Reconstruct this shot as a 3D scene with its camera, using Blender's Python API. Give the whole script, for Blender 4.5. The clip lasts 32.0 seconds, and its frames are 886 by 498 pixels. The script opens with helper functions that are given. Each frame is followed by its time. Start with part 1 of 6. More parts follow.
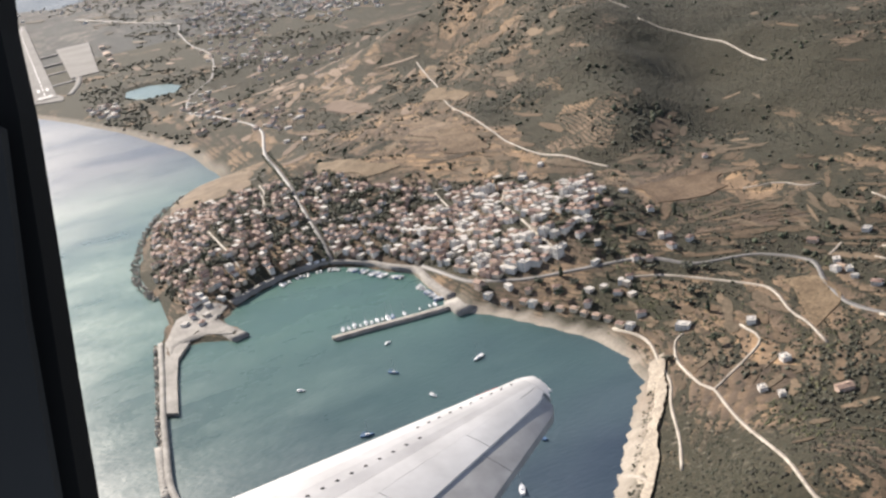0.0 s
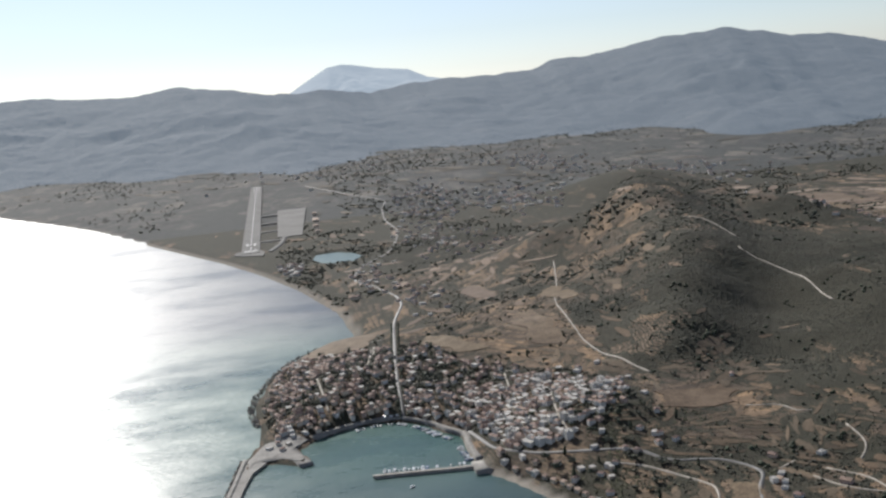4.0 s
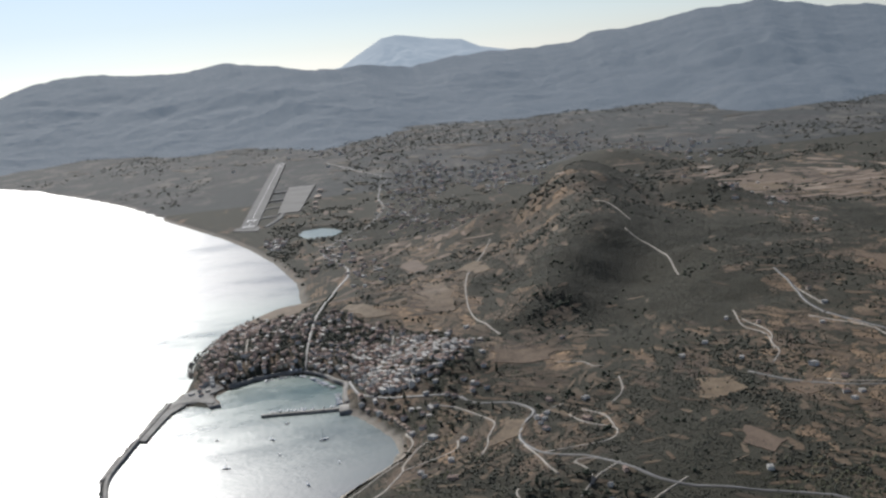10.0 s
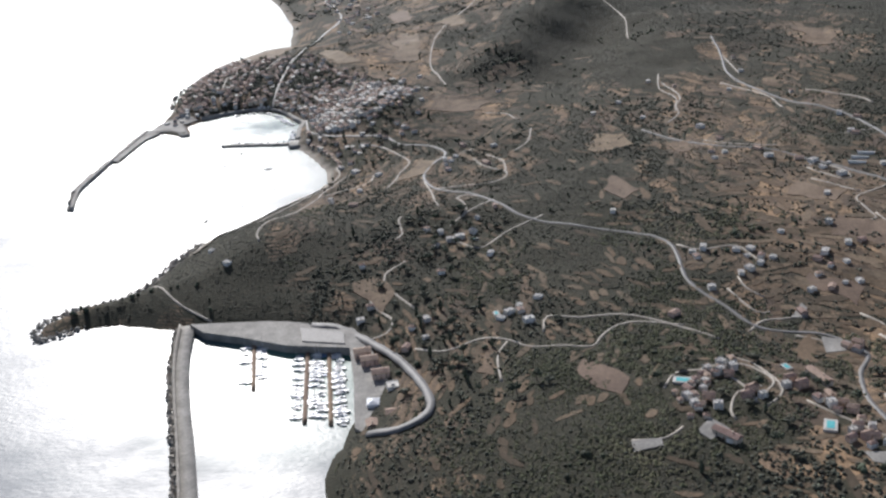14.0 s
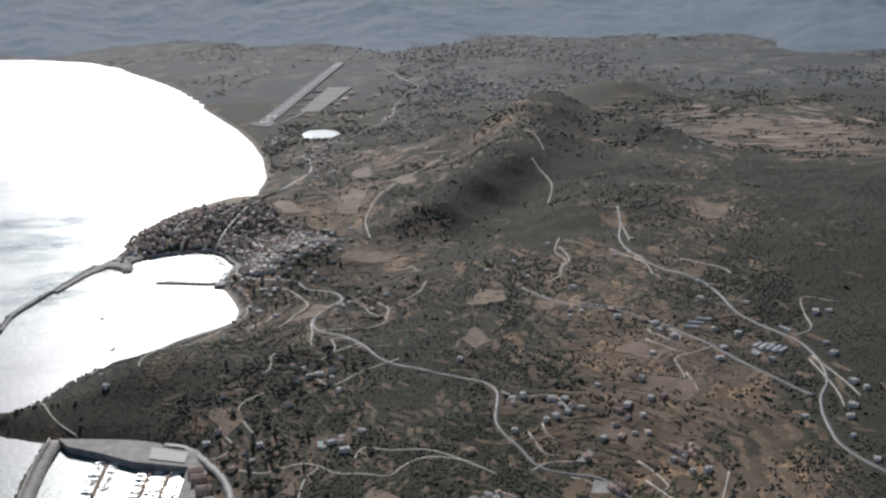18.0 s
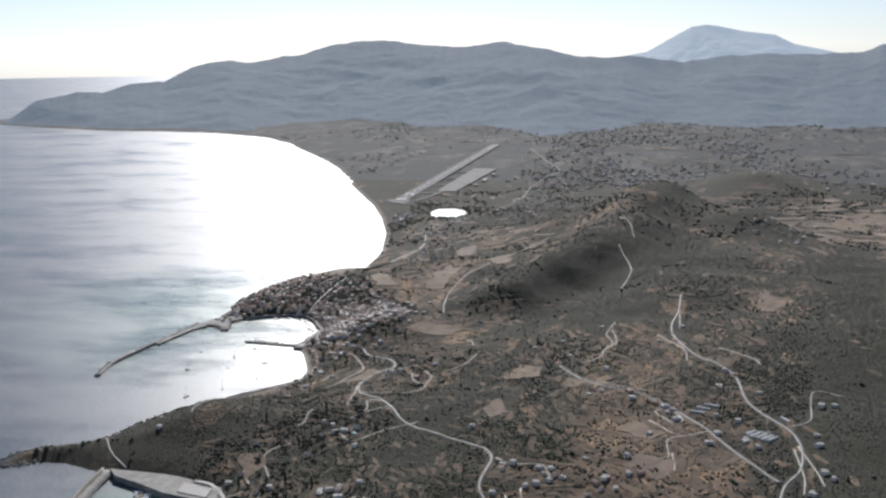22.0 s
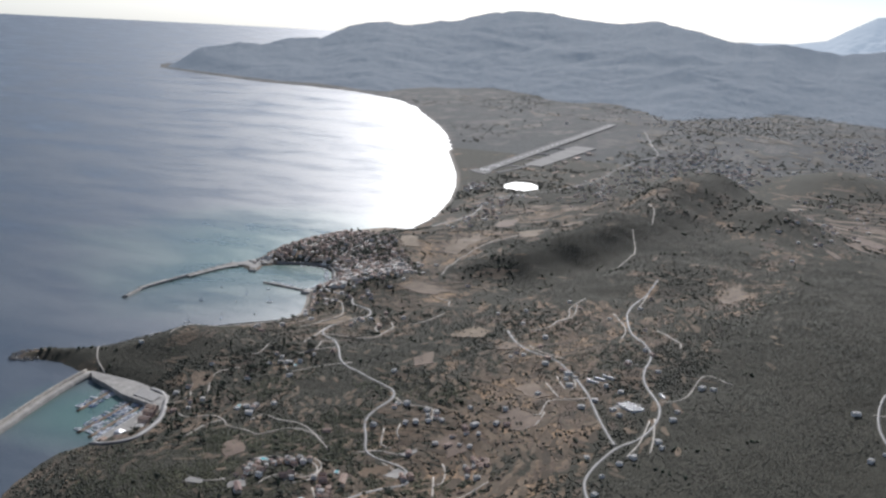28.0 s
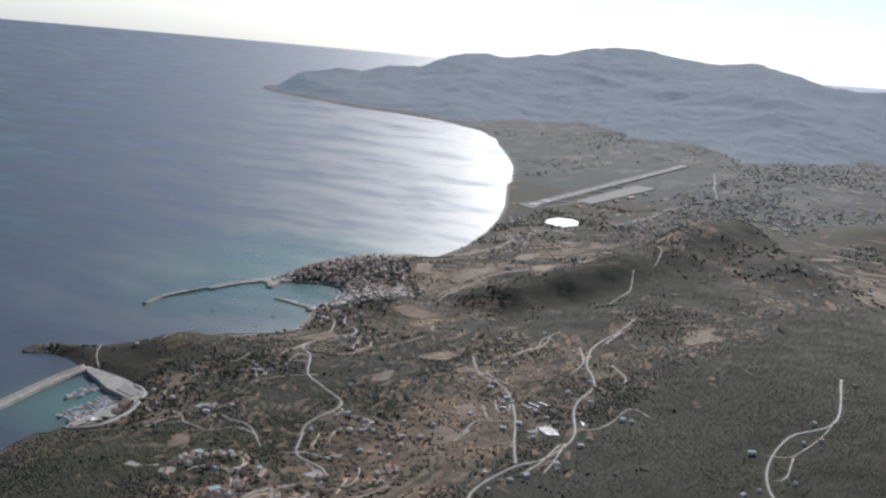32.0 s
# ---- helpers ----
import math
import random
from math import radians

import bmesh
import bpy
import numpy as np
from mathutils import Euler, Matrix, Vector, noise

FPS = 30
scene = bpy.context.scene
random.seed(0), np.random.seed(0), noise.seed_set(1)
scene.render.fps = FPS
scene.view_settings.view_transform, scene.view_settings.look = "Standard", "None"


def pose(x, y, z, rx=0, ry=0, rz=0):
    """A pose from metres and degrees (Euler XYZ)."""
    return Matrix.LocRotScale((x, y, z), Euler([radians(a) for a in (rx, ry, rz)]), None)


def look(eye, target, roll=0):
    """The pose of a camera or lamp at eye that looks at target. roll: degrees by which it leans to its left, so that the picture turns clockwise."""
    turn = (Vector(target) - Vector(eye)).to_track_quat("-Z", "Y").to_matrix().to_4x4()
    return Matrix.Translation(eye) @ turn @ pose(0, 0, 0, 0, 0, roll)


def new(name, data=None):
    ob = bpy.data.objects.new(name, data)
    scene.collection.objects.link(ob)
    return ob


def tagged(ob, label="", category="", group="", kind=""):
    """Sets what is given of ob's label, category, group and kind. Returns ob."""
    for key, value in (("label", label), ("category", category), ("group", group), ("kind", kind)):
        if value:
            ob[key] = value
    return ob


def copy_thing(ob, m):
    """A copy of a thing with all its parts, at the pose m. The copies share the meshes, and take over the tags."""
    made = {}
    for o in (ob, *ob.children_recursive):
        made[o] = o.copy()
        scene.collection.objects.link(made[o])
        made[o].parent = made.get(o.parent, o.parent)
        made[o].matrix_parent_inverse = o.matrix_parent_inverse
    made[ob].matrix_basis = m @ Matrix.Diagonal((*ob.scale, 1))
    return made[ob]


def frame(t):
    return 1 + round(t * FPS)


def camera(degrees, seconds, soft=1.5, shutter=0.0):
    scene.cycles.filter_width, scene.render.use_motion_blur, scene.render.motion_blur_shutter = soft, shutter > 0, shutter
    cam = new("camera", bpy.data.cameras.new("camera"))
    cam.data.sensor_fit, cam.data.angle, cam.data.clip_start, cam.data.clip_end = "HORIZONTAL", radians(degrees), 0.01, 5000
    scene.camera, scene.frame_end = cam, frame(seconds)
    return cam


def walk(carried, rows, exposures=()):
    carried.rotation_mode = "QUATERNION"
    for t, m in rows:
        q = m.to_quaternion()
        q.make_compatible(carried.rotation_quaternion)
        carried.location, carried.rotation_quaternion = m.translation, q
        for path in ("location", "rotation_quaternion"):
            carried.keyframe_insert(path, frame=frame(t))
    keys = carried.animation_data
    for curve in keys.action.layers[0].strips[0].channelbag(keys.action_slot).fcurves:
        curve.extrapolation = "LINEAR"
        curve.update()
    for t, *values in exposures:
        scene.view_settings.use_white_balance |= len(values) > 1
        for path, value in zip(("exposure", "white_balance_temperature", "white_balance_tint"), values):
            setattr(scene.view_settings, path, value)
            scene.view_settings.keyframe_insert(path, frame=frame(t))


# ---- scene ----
cam = camera(43.788, 32.0, soft=2.6)
PATH = [
    (0, look((185.44, 13.55, 75.49), (95.52, 41.33, 41.68), -11.17)),
    (0.5, look((191.49, 16.41, 76.07), (98.72, 37.42, 45.23), -8.79)),
    (1, look((197.53, 19.27, 76.62), (103.03, 37.12, 49.21), -7.93)),
    (1.5, look((203.55, 22.12, 77.14), (107.30, 39.04, 55.96), -5.22)),
    (2, look((209.59, 25.00, 77.63), (112.60, 41.07, 59.35), -4.62)),
    (2.5, look((215.64, 27.90, 78.15), (118.15, 42.42, 61.27), -5.18)),
    (3, look((221.66, 30.84, 78.76), (123.76, 44.06, 63.20), -5.24)),
    (3.5, look((227.59, 33.82, 79.47), (129.40, 46.07, 65.02), -5.74)),
    (4, look((233.41, 36.87, 80.26), (135.27, 48.85, 65.30), -5.67)),
    (4.5, look((239.15, 40.03, 81.10), (141.00, 51.39, 65.70), -5.35)),
    (6.5, look((261.24, 53.97, 84.60), (162.51, 61.31, 70.50), -5.35)),
    (7, look((266.42, 57.63, 85.35), (167.59, 64.09, 71.51), -6.04)),
    (7.5, look((271.44, 61.33, 86.05), (172.53, 66.89, 72.41), -6.50)),
    (8, look((276.30, 65.09, 86.66), (177.32, 69.80, 73.17), -6.49)),
    (8.5, look((280.99, 68.92, 87.22), (181.95, 72.69, 73.93), -6.58)),
    (9, look((285.56, 72.83, 87.74), (186.48, 75.70, 74.50), -6.98)),
    (9.5, look((290.01, 76.81, 88.23), (191.21, 79.59, 73.04), -6.70)),
    (10, look((294.37, 80.83, 88.73), (196.04, 86.54, 71.45), -6.20)),
    (10.5, look((298.69, 84.89, 89.25), (200.75, 93.56, 70.96), -6.68)),
    (11, look((303.00, 89.00, 89.75), (206.23, 104.78, 70.11), -4.79)),
    (11.5, look((307.29, 93.13, 90.23), (212.90, 115.05, 65.53), -2.32)),
    (12, look((311.47, 97.31, 90.69), (220.11, 123.26, 59.37), -2.58)),
    (12.5, look((315.39, 101.54, 91.18), (224.37, 124.47, 56.71), -3.55)),
    (13, look((319.10, 105.89, 91.71), (227.62, 124.19, 55.69), -2.13)),
    (13.5, look((322.65, 110.41, 92.28), (229.58, 113.26, 55.82), -4.65)),
    (15.5, look((335.58, 130.15, 95.04), (243.84, 124.26, 55.67), -3.78)),
    (16, look((338.52, 135.36, 95.65), (245.30, 131.05, 59.72), -1.92)),
    (16.5, look((341.35, 140.63, 96.23), (246.59, 136.06, 64.62), -1.81)),
    (17, look((344.07, 145.89, 96.82), (248.86, 140.92, 66.63), -1.45)),
    (17.5, look((346.67, 151.12, 97.41), (250.79, 145.79, 69.51), -2.40)),
    (18, look((349.20, 156.31, 97.99), (252.56, 151.08, 72.83), -1.65)),
    (18.5, look((351.69, 161.51, 98.53), (254.40, 156.50, 75.95), -0.59)),
    (19, look((354.17, 166.72, 99.00), (254.75, 168.90, 88.46), 3.87)),
    (19.5, look((356.65, 171.94, 99.43), (257.11, 174.53, 90.10), 3.26)),
    (20, look((359.06, 177.18, 99.87), (259.66, 176.57, 88.92), 1.57)),
    (20.5, look((361.35, 182.44, 100.38), (262.85, 172.53, 86.23), 0.71)),
    (21, look((363.50, 187.76, 100.94), (266.35, 170.40, 84.87), -0.98)),
    (21.5, look((365.53, 193.13, 101.51), (269.03, 173.26, 84.37), -1.32)),
    (22, look((367.42, 198.53, 102.05), (271.49, 176.68, 84.19), -0.69)),
    (22.5, look((369.19, 203.96, 102.56), (273.79, 180.34, 84.11), -0.66)),
    (23, look((370.83, 209.42, 103.04), (275.89, 184.57, 83.80), -0.18)),
    (23.5, look((372.34, 214.92, 103.51), (277.12, 191.84, 83.53), 0.11)),
    (24, look((373.78, 220.48, 104.01), (278.65, 197.58, 83.36), 0.30)),
    (24.5, look((375.17, 226.12, 104.55), (280.37, 202.41, 83.28), 0.62)),
    (26.5, look((380.44, 249.54, 107.26), (287.43, 220.23, 85.09), 1.84)),
    (27, look((381.70, 255.67, 108.12), (289.47, 223.54, 86.63), 1.92)),
    (27.5, look((382.93, 261.88, 109.06), (291.37, 227.65, 87.97), 2.85)),
    (28, look((384.13, 268.18, 110.06), (293.20, 232.26, 89.04), 3.21)),
    (28.5, look((385.25, 274.57, 111.14), (294.86, 236.99, 90.71), 3.61)),
    (29, look((386.29, 281.06, 112.28), (296.52, 241.87, 92.12), 4.57)),
    (29.5, look((387.22, 287.64, 113.47), (298.11, 246.98, 93.32), 4.73)),
    (30, look((388.06, 294.31, 114.72), (299.50, 252.44, 94.65), 5.44)),
    (30.5, look((388.82, 301.07, 116.02), (300.56, 258.49, 96.10), 5.55)),
    (31, look((389.51, 307.92, 117.37), (301.45, 264.84, 97.62), 5.84)),
    (31.5, look((390.15, 314.83, 118.77), (302.63, 270.58, 99.21), 5.56)),
    (32, look((390.76, 321.78, 120.18), (303.76, 276.41, 100.86), 5.34)),
]
walk(cam, PATH, [(0.0, 1.18, 7050, 14), (1.0, 1.03, 6900, 13), (2.0, 0.86, 6600, 11), (4.0, 0.3, 6400, 10), (7.0, 0.0, 6400, 10), (9.0, 0.05, 6400, 10), (10.5, 0.15, 6200, 10), (12.0, 1.32, 6150, 12), (13.0, 1.58, 6150, 12), (13.5, 0.98, 6150, 12), (15.5, 0.12, 6150, 11), (19.0, 0.15, 6150, 11), (23.0, 0.25, 6150, 12), (28.0, 0.3, 6100, 12), (32.0, 0.33, 6100, 12)])
import itertools

# ---------------------------------------------------------------- light
SUN_AZ, SUN_EL = 253.0, 30.0
world = bpy.data.worlds.new("sky")
scene.world = world
world.use_nodes = True
_n = world.node_tree.nodes
sky = _n.new("ShaderNodeTexSky")
sky.sky_type = "NISHITA"
sky.sun_disc = False
sky.sun_elevation = radians(SUN_EL)
sky.sun_rotation = radians(SUN_AZ)
sky.air_density = 1.0
sky.dust_density = 0.5
sky.altitude = 1200
sky.ozone_density = 4.0
_pale = _n.new("ShaderNodeHueSaturation")        # thin haze greys the sky
_pale.inputs["Saturation"].default_value = 0.57
world.node_tree.links.new(sky.outputs[0], _pale.inputs["Color"])
_tint = _n.new("ShaderNodeMix")
_tint.data_type, _tint.blend_type = "RGBA", "MULTIPLY"
_tint.inputs[0].default_value = 1.0
_tint.inputs[7].default_value = (0.95, 0.99, 1.05, 1)
world.node_tree.links.new(_pale.outputs[0], _tint.inputs[6])
world.node_tree.links.new(_tint.outputs[2], _n["Background"].inputs[0])
_n["Background"].inputs[1].default_value = 0.076
sun_data = bpy.data.lights.new("sun", "SUN")
sun_data.energy = 4.6
sun_data.angle = radians(0.5)
sun_data.color = (1.0, 0.95, 0.88)
sun = new("sun", sun_data)
sun.matrix_world = look((-math.sin(radians(SUN_AZ)) * -300, math.cos(radians(SUN_AZ)) * 300, 300 * math.tan(radians(SUN_EL))), (0, 0, 0))

# ---------------------------------------------------------------- materials


def nodes_of(name, rough=0.85, metal=0.0, gloss=0.5):
    m = bpy.data.materials.new(name)
    m.use_nodes = True
    t = m.node_tree
    b = t.nodes["Principled BSDF"]
    b.inputs["Roughness"].default_value = rough
    b.inputs["Metallic"].default_value = metal
    b.inputs["Specular IOR Level"].default_value = gloss
    return m, t, b


def ramp(t, fac, stops):
    r = t.nodes.new("ShaderNodeValToRGB")
    e = r.color_ramp.elements
    while len(e) < len(stops):
        e.new(0.5)
    for k, (p, c) in zip(e, stops):
        k.position, k.color = p, (*c, 1)
    t.links.new(fac, r.inputs[0])
    return r.outputs[0]


def noise_of(t, scale, detail=4, stretch=None, rough=0.55):
    g = t.nodes.new("ShaderNodeNewGeometry")
    n = t.nodes.new("ShaderNodeTexNoise")
    n.inputs["Scale"].default_value = scale
    n.inputs["Detail"].default_value = detail
    n.inputs["Roughness"].default_value = rough
    if stretch:
        k = t.nodes.new("ShaderNodeMapping")
        k.inputs["Scale"].default_value = stretch[:3]
        k.inputs["Rotation"].default_value = (0, 0, radians(stretch[3]))
        t.links.new(g.outputs["Position"], k.inputs[0])
        t.links.new(k.outputs[0], n.inputs["Vector"])
    else:
        t.links.new(g.outputs["Position"], n.inputs["Vector"])
    return n.outputs["Fac"]


def mixed(t, a, b, fac, kind="MIX"):
    m = t.nodes.new("ShaderNodeMix")
    m.data_type, m.blend_type = "RGBA", kind
    for s, v in ((m.inputs[0], fac), (m.inputs[6], a), (m.inputs[7], b)):
        if isinstance(v, (int, float)):
            s.default_value = v
        elif isinstance(v, tuple):
            s.default_value = (*v, 1)
        else:
            t.links.new(v, s)
    return m.outputs[2]


def math_of(t, op, a, b=0.0, clamp=False):
    m = t.nodes.new("ShaderNodeMath")
    m.operation, m.use_clamp = op, clamp
    for s, v in zip(m.inputs, (a, b)):
        if isinstance(v, (int, float)):
            s.default_value = v
        else:
            t.links.new(v, s)
    return m.outputs[0]


def bump_of(t, b, fac, strength, dist):
    k = t.nodes.new("ShaderNodeBump")
    k.inputs["Strength"].default_value = strength
    k.inputs["Distance"].default_value = dist
    t.links.new(fac, k.inputs["Height"])
    t.links.new(k.outputs[0], b.inputs["Normal"])


def surface(name, stops, scale=0.5, fine=6.0, rough=0.85, metal=0.0, bump=0.0, vary=0.0, grime=0.25, gloss=0.5):
    """A worn surface: a ramp of colours by coarse noise, dulled by finer noise, with an offset of its own on every object."""
    m, t, b = nodes_of(name, rough, metal)
    b.inputs["Specular IOR Level"].default_value = gloss
    c = ramp(t, noise_of(t, scale), stops)
    f = noise_of(t, fine, 5)
    dull = ramp(t, f, [(0.3, (1 - grime,) * 3), (0.7, (1.0, 1.0, 1.0))])
    c = mixed(t, c, dull, 1.0, "MULTIPLY")
    if vary:
        o = t.nodes.new("ShaderNodeObjectInfo")
        h = t.nodes.new("ShaderNodeHueSaturation")
        t.links.new(math_of(t, "ADD", math_of(t, "MULTIPLY", o.outputs["Random"], vary), 1 - vary / 2), h.inputs["Value"])
        t.links.new(math_of(t, "ADD", math_of(t, "MULTIPLY", o.outputs["Random"], vary * 0.06), 0.5 - vary * 0.03), h.inputs["Hue"])
        t.links.new(c, h.inputs["Color"])
        c = h.outputs[0]
    t.links.new(c, b.inputs["Base Color"])
    if bump:
        bump_of(t, b, f, bump, 0.1)
    return m


def island_tint(t, c, amount):
    g = t.nodes.new("ShaderNodeNewGeometry")
    h = t.nodes.new("ShaderNodeHueSaturation")
    t.links.new(math_of(t, "ADD", math_of(t, "MULTIPLY", g.outputs["Random Per Island"], amount), 1 - amount / 2), h.inputs["Value"])
    t.links.new(math_of(t, "ADD", math_of(t, "MULTIPLY", g.outputs["Random Per Island"], 0.05), 0.475), h.inputs["Hue"])
    t.links.new(c, h.inputs["Color"])
    return h.outputs[0]


def leafage(name, stops, amount=0.8):
    m, t, b = nodes_of(name, 0.9, 0.0, 0.3)
    c = ramp(t, noise_of(t, 0.06, 5), stops)
    t.links.new(island_tint(t, c, amount), b.inputs["Base Color"])
    bump_of(t, b, noise_of(t, 9.0, 3), 0.6, 0.1)
    return m


def attribute(t, name):
    a = t.nodes.new("ShaderNodeAttribute")
    a.attribute_name = name
    return a.outputs["Fac"]


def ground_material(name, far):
    """Soil and scrub in a mosaic of small plots; the far plain lies flatter and greyer, with haze put into its colours.
    """
    m, t, b = nodes_of(name, 0.97, 0.0, 0.3)
    big, mid, fine = noise_of(t, 0.035, 6), noise_of(t, 0.22, 6, None, 0.65), noise_of(t, 1.6, 6, None, 0.7)
    soil = ramp(t, mid, [(0.3, (0.075, 0.06, 0.045)), (0.46, (0.125, 0.092, 0.065)), (0.58, (0.185, 0.135, 0.094)), (0.72, (0.103, 0.084, 0.063))])
    green = ramp(t, fine, [(0.3, (0.022, 0.024, 0.014)), (0.5, (0.032, 0.031, 0.019)), (0.68, (0.052, 0.043, 0.028))])
    # far soil and scrub are greyed in base colour to paint the haze
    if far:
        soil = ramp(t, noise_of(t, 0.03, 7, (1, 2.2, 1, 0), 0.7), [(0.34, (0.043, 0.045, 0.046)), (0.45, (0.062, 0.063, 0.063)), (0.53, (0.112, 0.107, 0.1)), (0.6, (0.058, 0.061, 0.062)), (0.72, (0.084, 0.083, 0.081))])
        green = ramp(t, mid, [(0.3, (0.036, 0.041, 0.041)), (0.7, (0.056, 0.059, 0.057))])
    g = t.nodes.new("ShaderNodeNewGeometry")
    warp = t.nodes.new("ShaderNodeVectorMath")
    warp.operation = "MULTIPLY_ADD"
    nz = t.nodes.new("ShaderNodeTexNoise")
    nz.inputs["Scale"].default_value = 0.09
    nz.inputs["Detail"].default_value = 3
    t.links.new(g.outputs["Position"], nz.inputs["Vector"])
    t.links.new(nz.outputs["Color"], warp.inputs[0])
    warp.inputs[1].default_value = (14, 14, 0)
    t.links.new(g.outputs["Position"], warp.inputs[2])
    plots = t.nodes.new("ShaderNodeMapping")
    plots.inputs["Scale"].default_value = (0.022, 0.05, 0.0) if far else (0.075, 0.16, 0.0)
    t.links.new(warp.outputs[0], plots.inputs[0])
    cell, edge_of = t.nodes.new("ShaderNodeTexVoronoi"), t.nodes.new("ShaderNodeTexVoronoi")
    edge_of.feature = "DISTANCE_TO_EDGE"
    for k in (cell, edge_of):
        k.inputs["Scale"].default_value = 1.0
        t.links.new(plots.outputs[0], k.inputs["Vector"])
    sep = t.nodes.new("ShaderNodeSeparateColor")
    t.links.new(cell.outputs["Color"], sep.inputs[0])
    soil = mixed(t, soil, ramp(t, sep.outputs[0], [(0.0, (0.6, 0.6, 0.62)), (0.5, (1.0, 0.98, 0.95)), (1.0, (1.45, 1.35, 1.2))]), 1.0, "MULTIPLY")
    hedge = ramp(t, edge_of.outputs["Distance"], [(0.02, (1, 1, 1)), (0.09, (0, 0, 0))])
    cover = math_of(t, "ADD", attribute(t, "cover"), math_of(t, "MULTIPLY", math_of(t, "SUBTRACT", big, 0.5), 1.5))
    cover = math_of(t, "ADD", cover, math_of(t, "MULTIPLY", math_of(t, "SUBTRACT", fine, 0.5), 1.2))
    cover = math_of(t, "ADD", cover, math_of(t, "MULTIPLY", math_of(t, "SUBTRACT", sep.outputs[1], 0.5), 0.7))
    cover = math_of(t, "ADD", cover, math_of(t, "MULTIPLY", hedge, 0.35))
    if not far:
        # terraces follow the contours: a hedge on the bank, a worn lip above it
        sp = t.nodes.new("ShaderNodeSeparateXYZ")
        t.links.new(g.outputs["Position"], sp.inputs[0])
        step_ = math_of(t, "FRACT", math_of(t, "ADD", math_of(t, "MULTIPLY", sp.outputs[2], 2.6), math_of(t, "MULTIPLY", mid, 1.6)))
        cover = math_of(t, "ADD", cover, ramp(t, step_, [(0.0, (0.34, 0.34, 0.34)), (0.3, (0.34, 0.34, 0.34)), (0.36, (0, 0, 0)), (0.97, (0, 0, 0))]))
        soil = mixed(t, soil, ramp(t, step_, [(0.34, (1.35, 1.3, 1.2)), (0.5, (1.0, 1.0, 1.0)), (0.9, (0.8, 0.8, 0.8))]), 1.0, "MULTIPLY")
    c = mixed(t, soil, green, ramp(t, cover, [(0.36, (0, 0, 0)), (0.62, (1, 1, 1))]))
    c = mixed(t, c, ramp(t, fine, [(0.3, (0.27, 0.24, 0.2)), (0.7, (0.39, 0.35, 0.295))]), attribute(t, "sand"))
    rock = math_of(t, "MULTIPLY", ramp(t, noise_of(t, 0.9, 6, None, 0.75), [(0.56, (0, 0, 0)), (0.68, (1, 1, 1))]), attribute(t, "rock"))
    c = mixed(t, c, (0.31, 0.265, 0.22), rock)
    t.links.new(c, b.inputs["Base Color"])
    bump_of(t, b, fine, 0.5, 0.5)
    return m


def water_material(name, deep, teal, centre, reach, rough, basin=None):
    m, t, b = nodes_of(name, rough)
    g = t.nodes.new("ShaderNodeNewGeometry")
    d = t.nodes.new("ShaderNodeVectorMath")
    d.operation = "DISTANCE"
    d.inputs[1].default_value = centre
    t.links.new(g.outputs["Position"], d.inputs[0])
    streak = noise_of(t, 0.014, 7, (1.3, 0.7, 1, 0), 0.7)
    patch = noise_of(t, 0.012, 5)
    far = math_of(t, "ADD", math_of(t, "DIVIDE", d.outputs["Value"], reach), math_of(t, "MULTIPLY", math_of(t, "SUBTRACT", patch, 0.5), 0.8))
    if basin:
        e = t.nodes.new("ShaderNodeVectorMath")
        e.operation = "DISTANCE"
        e.inputs[1].default_value = basin
        t.links.new(g.outputs["Position"], e.inputs[0])
        far = math_of(t, "MINIMUM", far, math_of(t, "DIVIDE", e.outputs["Value"], 32))
    c = mixed(t, teal, deep, ramp(t, far, [(0.35, (0, 0, 0)), (1.0, (1, 1, 1))]))
    c = mixed(t, c, ramp(t, streak, [(0.35, (0.8, 0.8, 0.8)), (0.65, (1.25, 1.25, 1.25))]), 1.0, "MULTIPLY")
    t.links.new(c, b.inputs["Base Color"])
    t.links.new(math_of(t, "ADD", math_of(t, "MULTIPLY", math_of(t, "SUBTRACT", streak, 0.5), 0.85), math_of(t, "ADD", rough, math_of(t, "MULTIPLY", ramp(t, far, [(0.3, (0, 0, 0)), (0.9, (1, 1, 1))]), 0.13)), True), b.inputs["Roughness"])
    b.inputs["IOR"].default_value = 1.333
    bump_of(t, b, noise_of(t, 1.1, 4, (1.5, 0.6, 1, 0)), 0.25, 0.25)
    return m


M_GROUND = ground_material("earth_and_scrub", False)
M_PLAIN = ground_material("hazed_plain_farmland", True)
M_SEA = water_material("sea_water", (0.02, 0.038, 0.06), (0.042, 0.102, 0.085), (-50, 45, 0), 132, 0.3, (156, 84, 0))
M_LAKE = water_material("lagoon_water", (0.05, 0.095, 0.092), (0.06, 0.115, 0.108), (-303, 50, 0), 60, 0.33)
M_ASPHALT = surface("asphalt", [(0.3, (0.12, 0.117, 0.112)), (0.7, (0.19, 0.183, 0.175))], 0.3, 3.0, rough=0.65, grime=0.4, gloss=0.4)
M_TRACK = surface("chalky_track", [(0.3, (0.28, 0.245, 0.20)), (0.7, (0.46, 0.41, 0.34))], 0.3, 3.0, grime=0.45, rough=0.7)
M_RUNWAY = surface("runway_asphalt", [(0.3, (0.17, 0.166, 0.16)), (0.7, (0.24, 0.235, 0.225))], 0.08, 0.9, rough=0.9, gloss=0.12)
M_APRON = surface("apron_concrete", [(0.3, (0.15, 0.146, 0.138)), (0.7, (0.21, 0.205, 0.195))], 0.06, 0.8, rough=0.85, gloss=0.15)
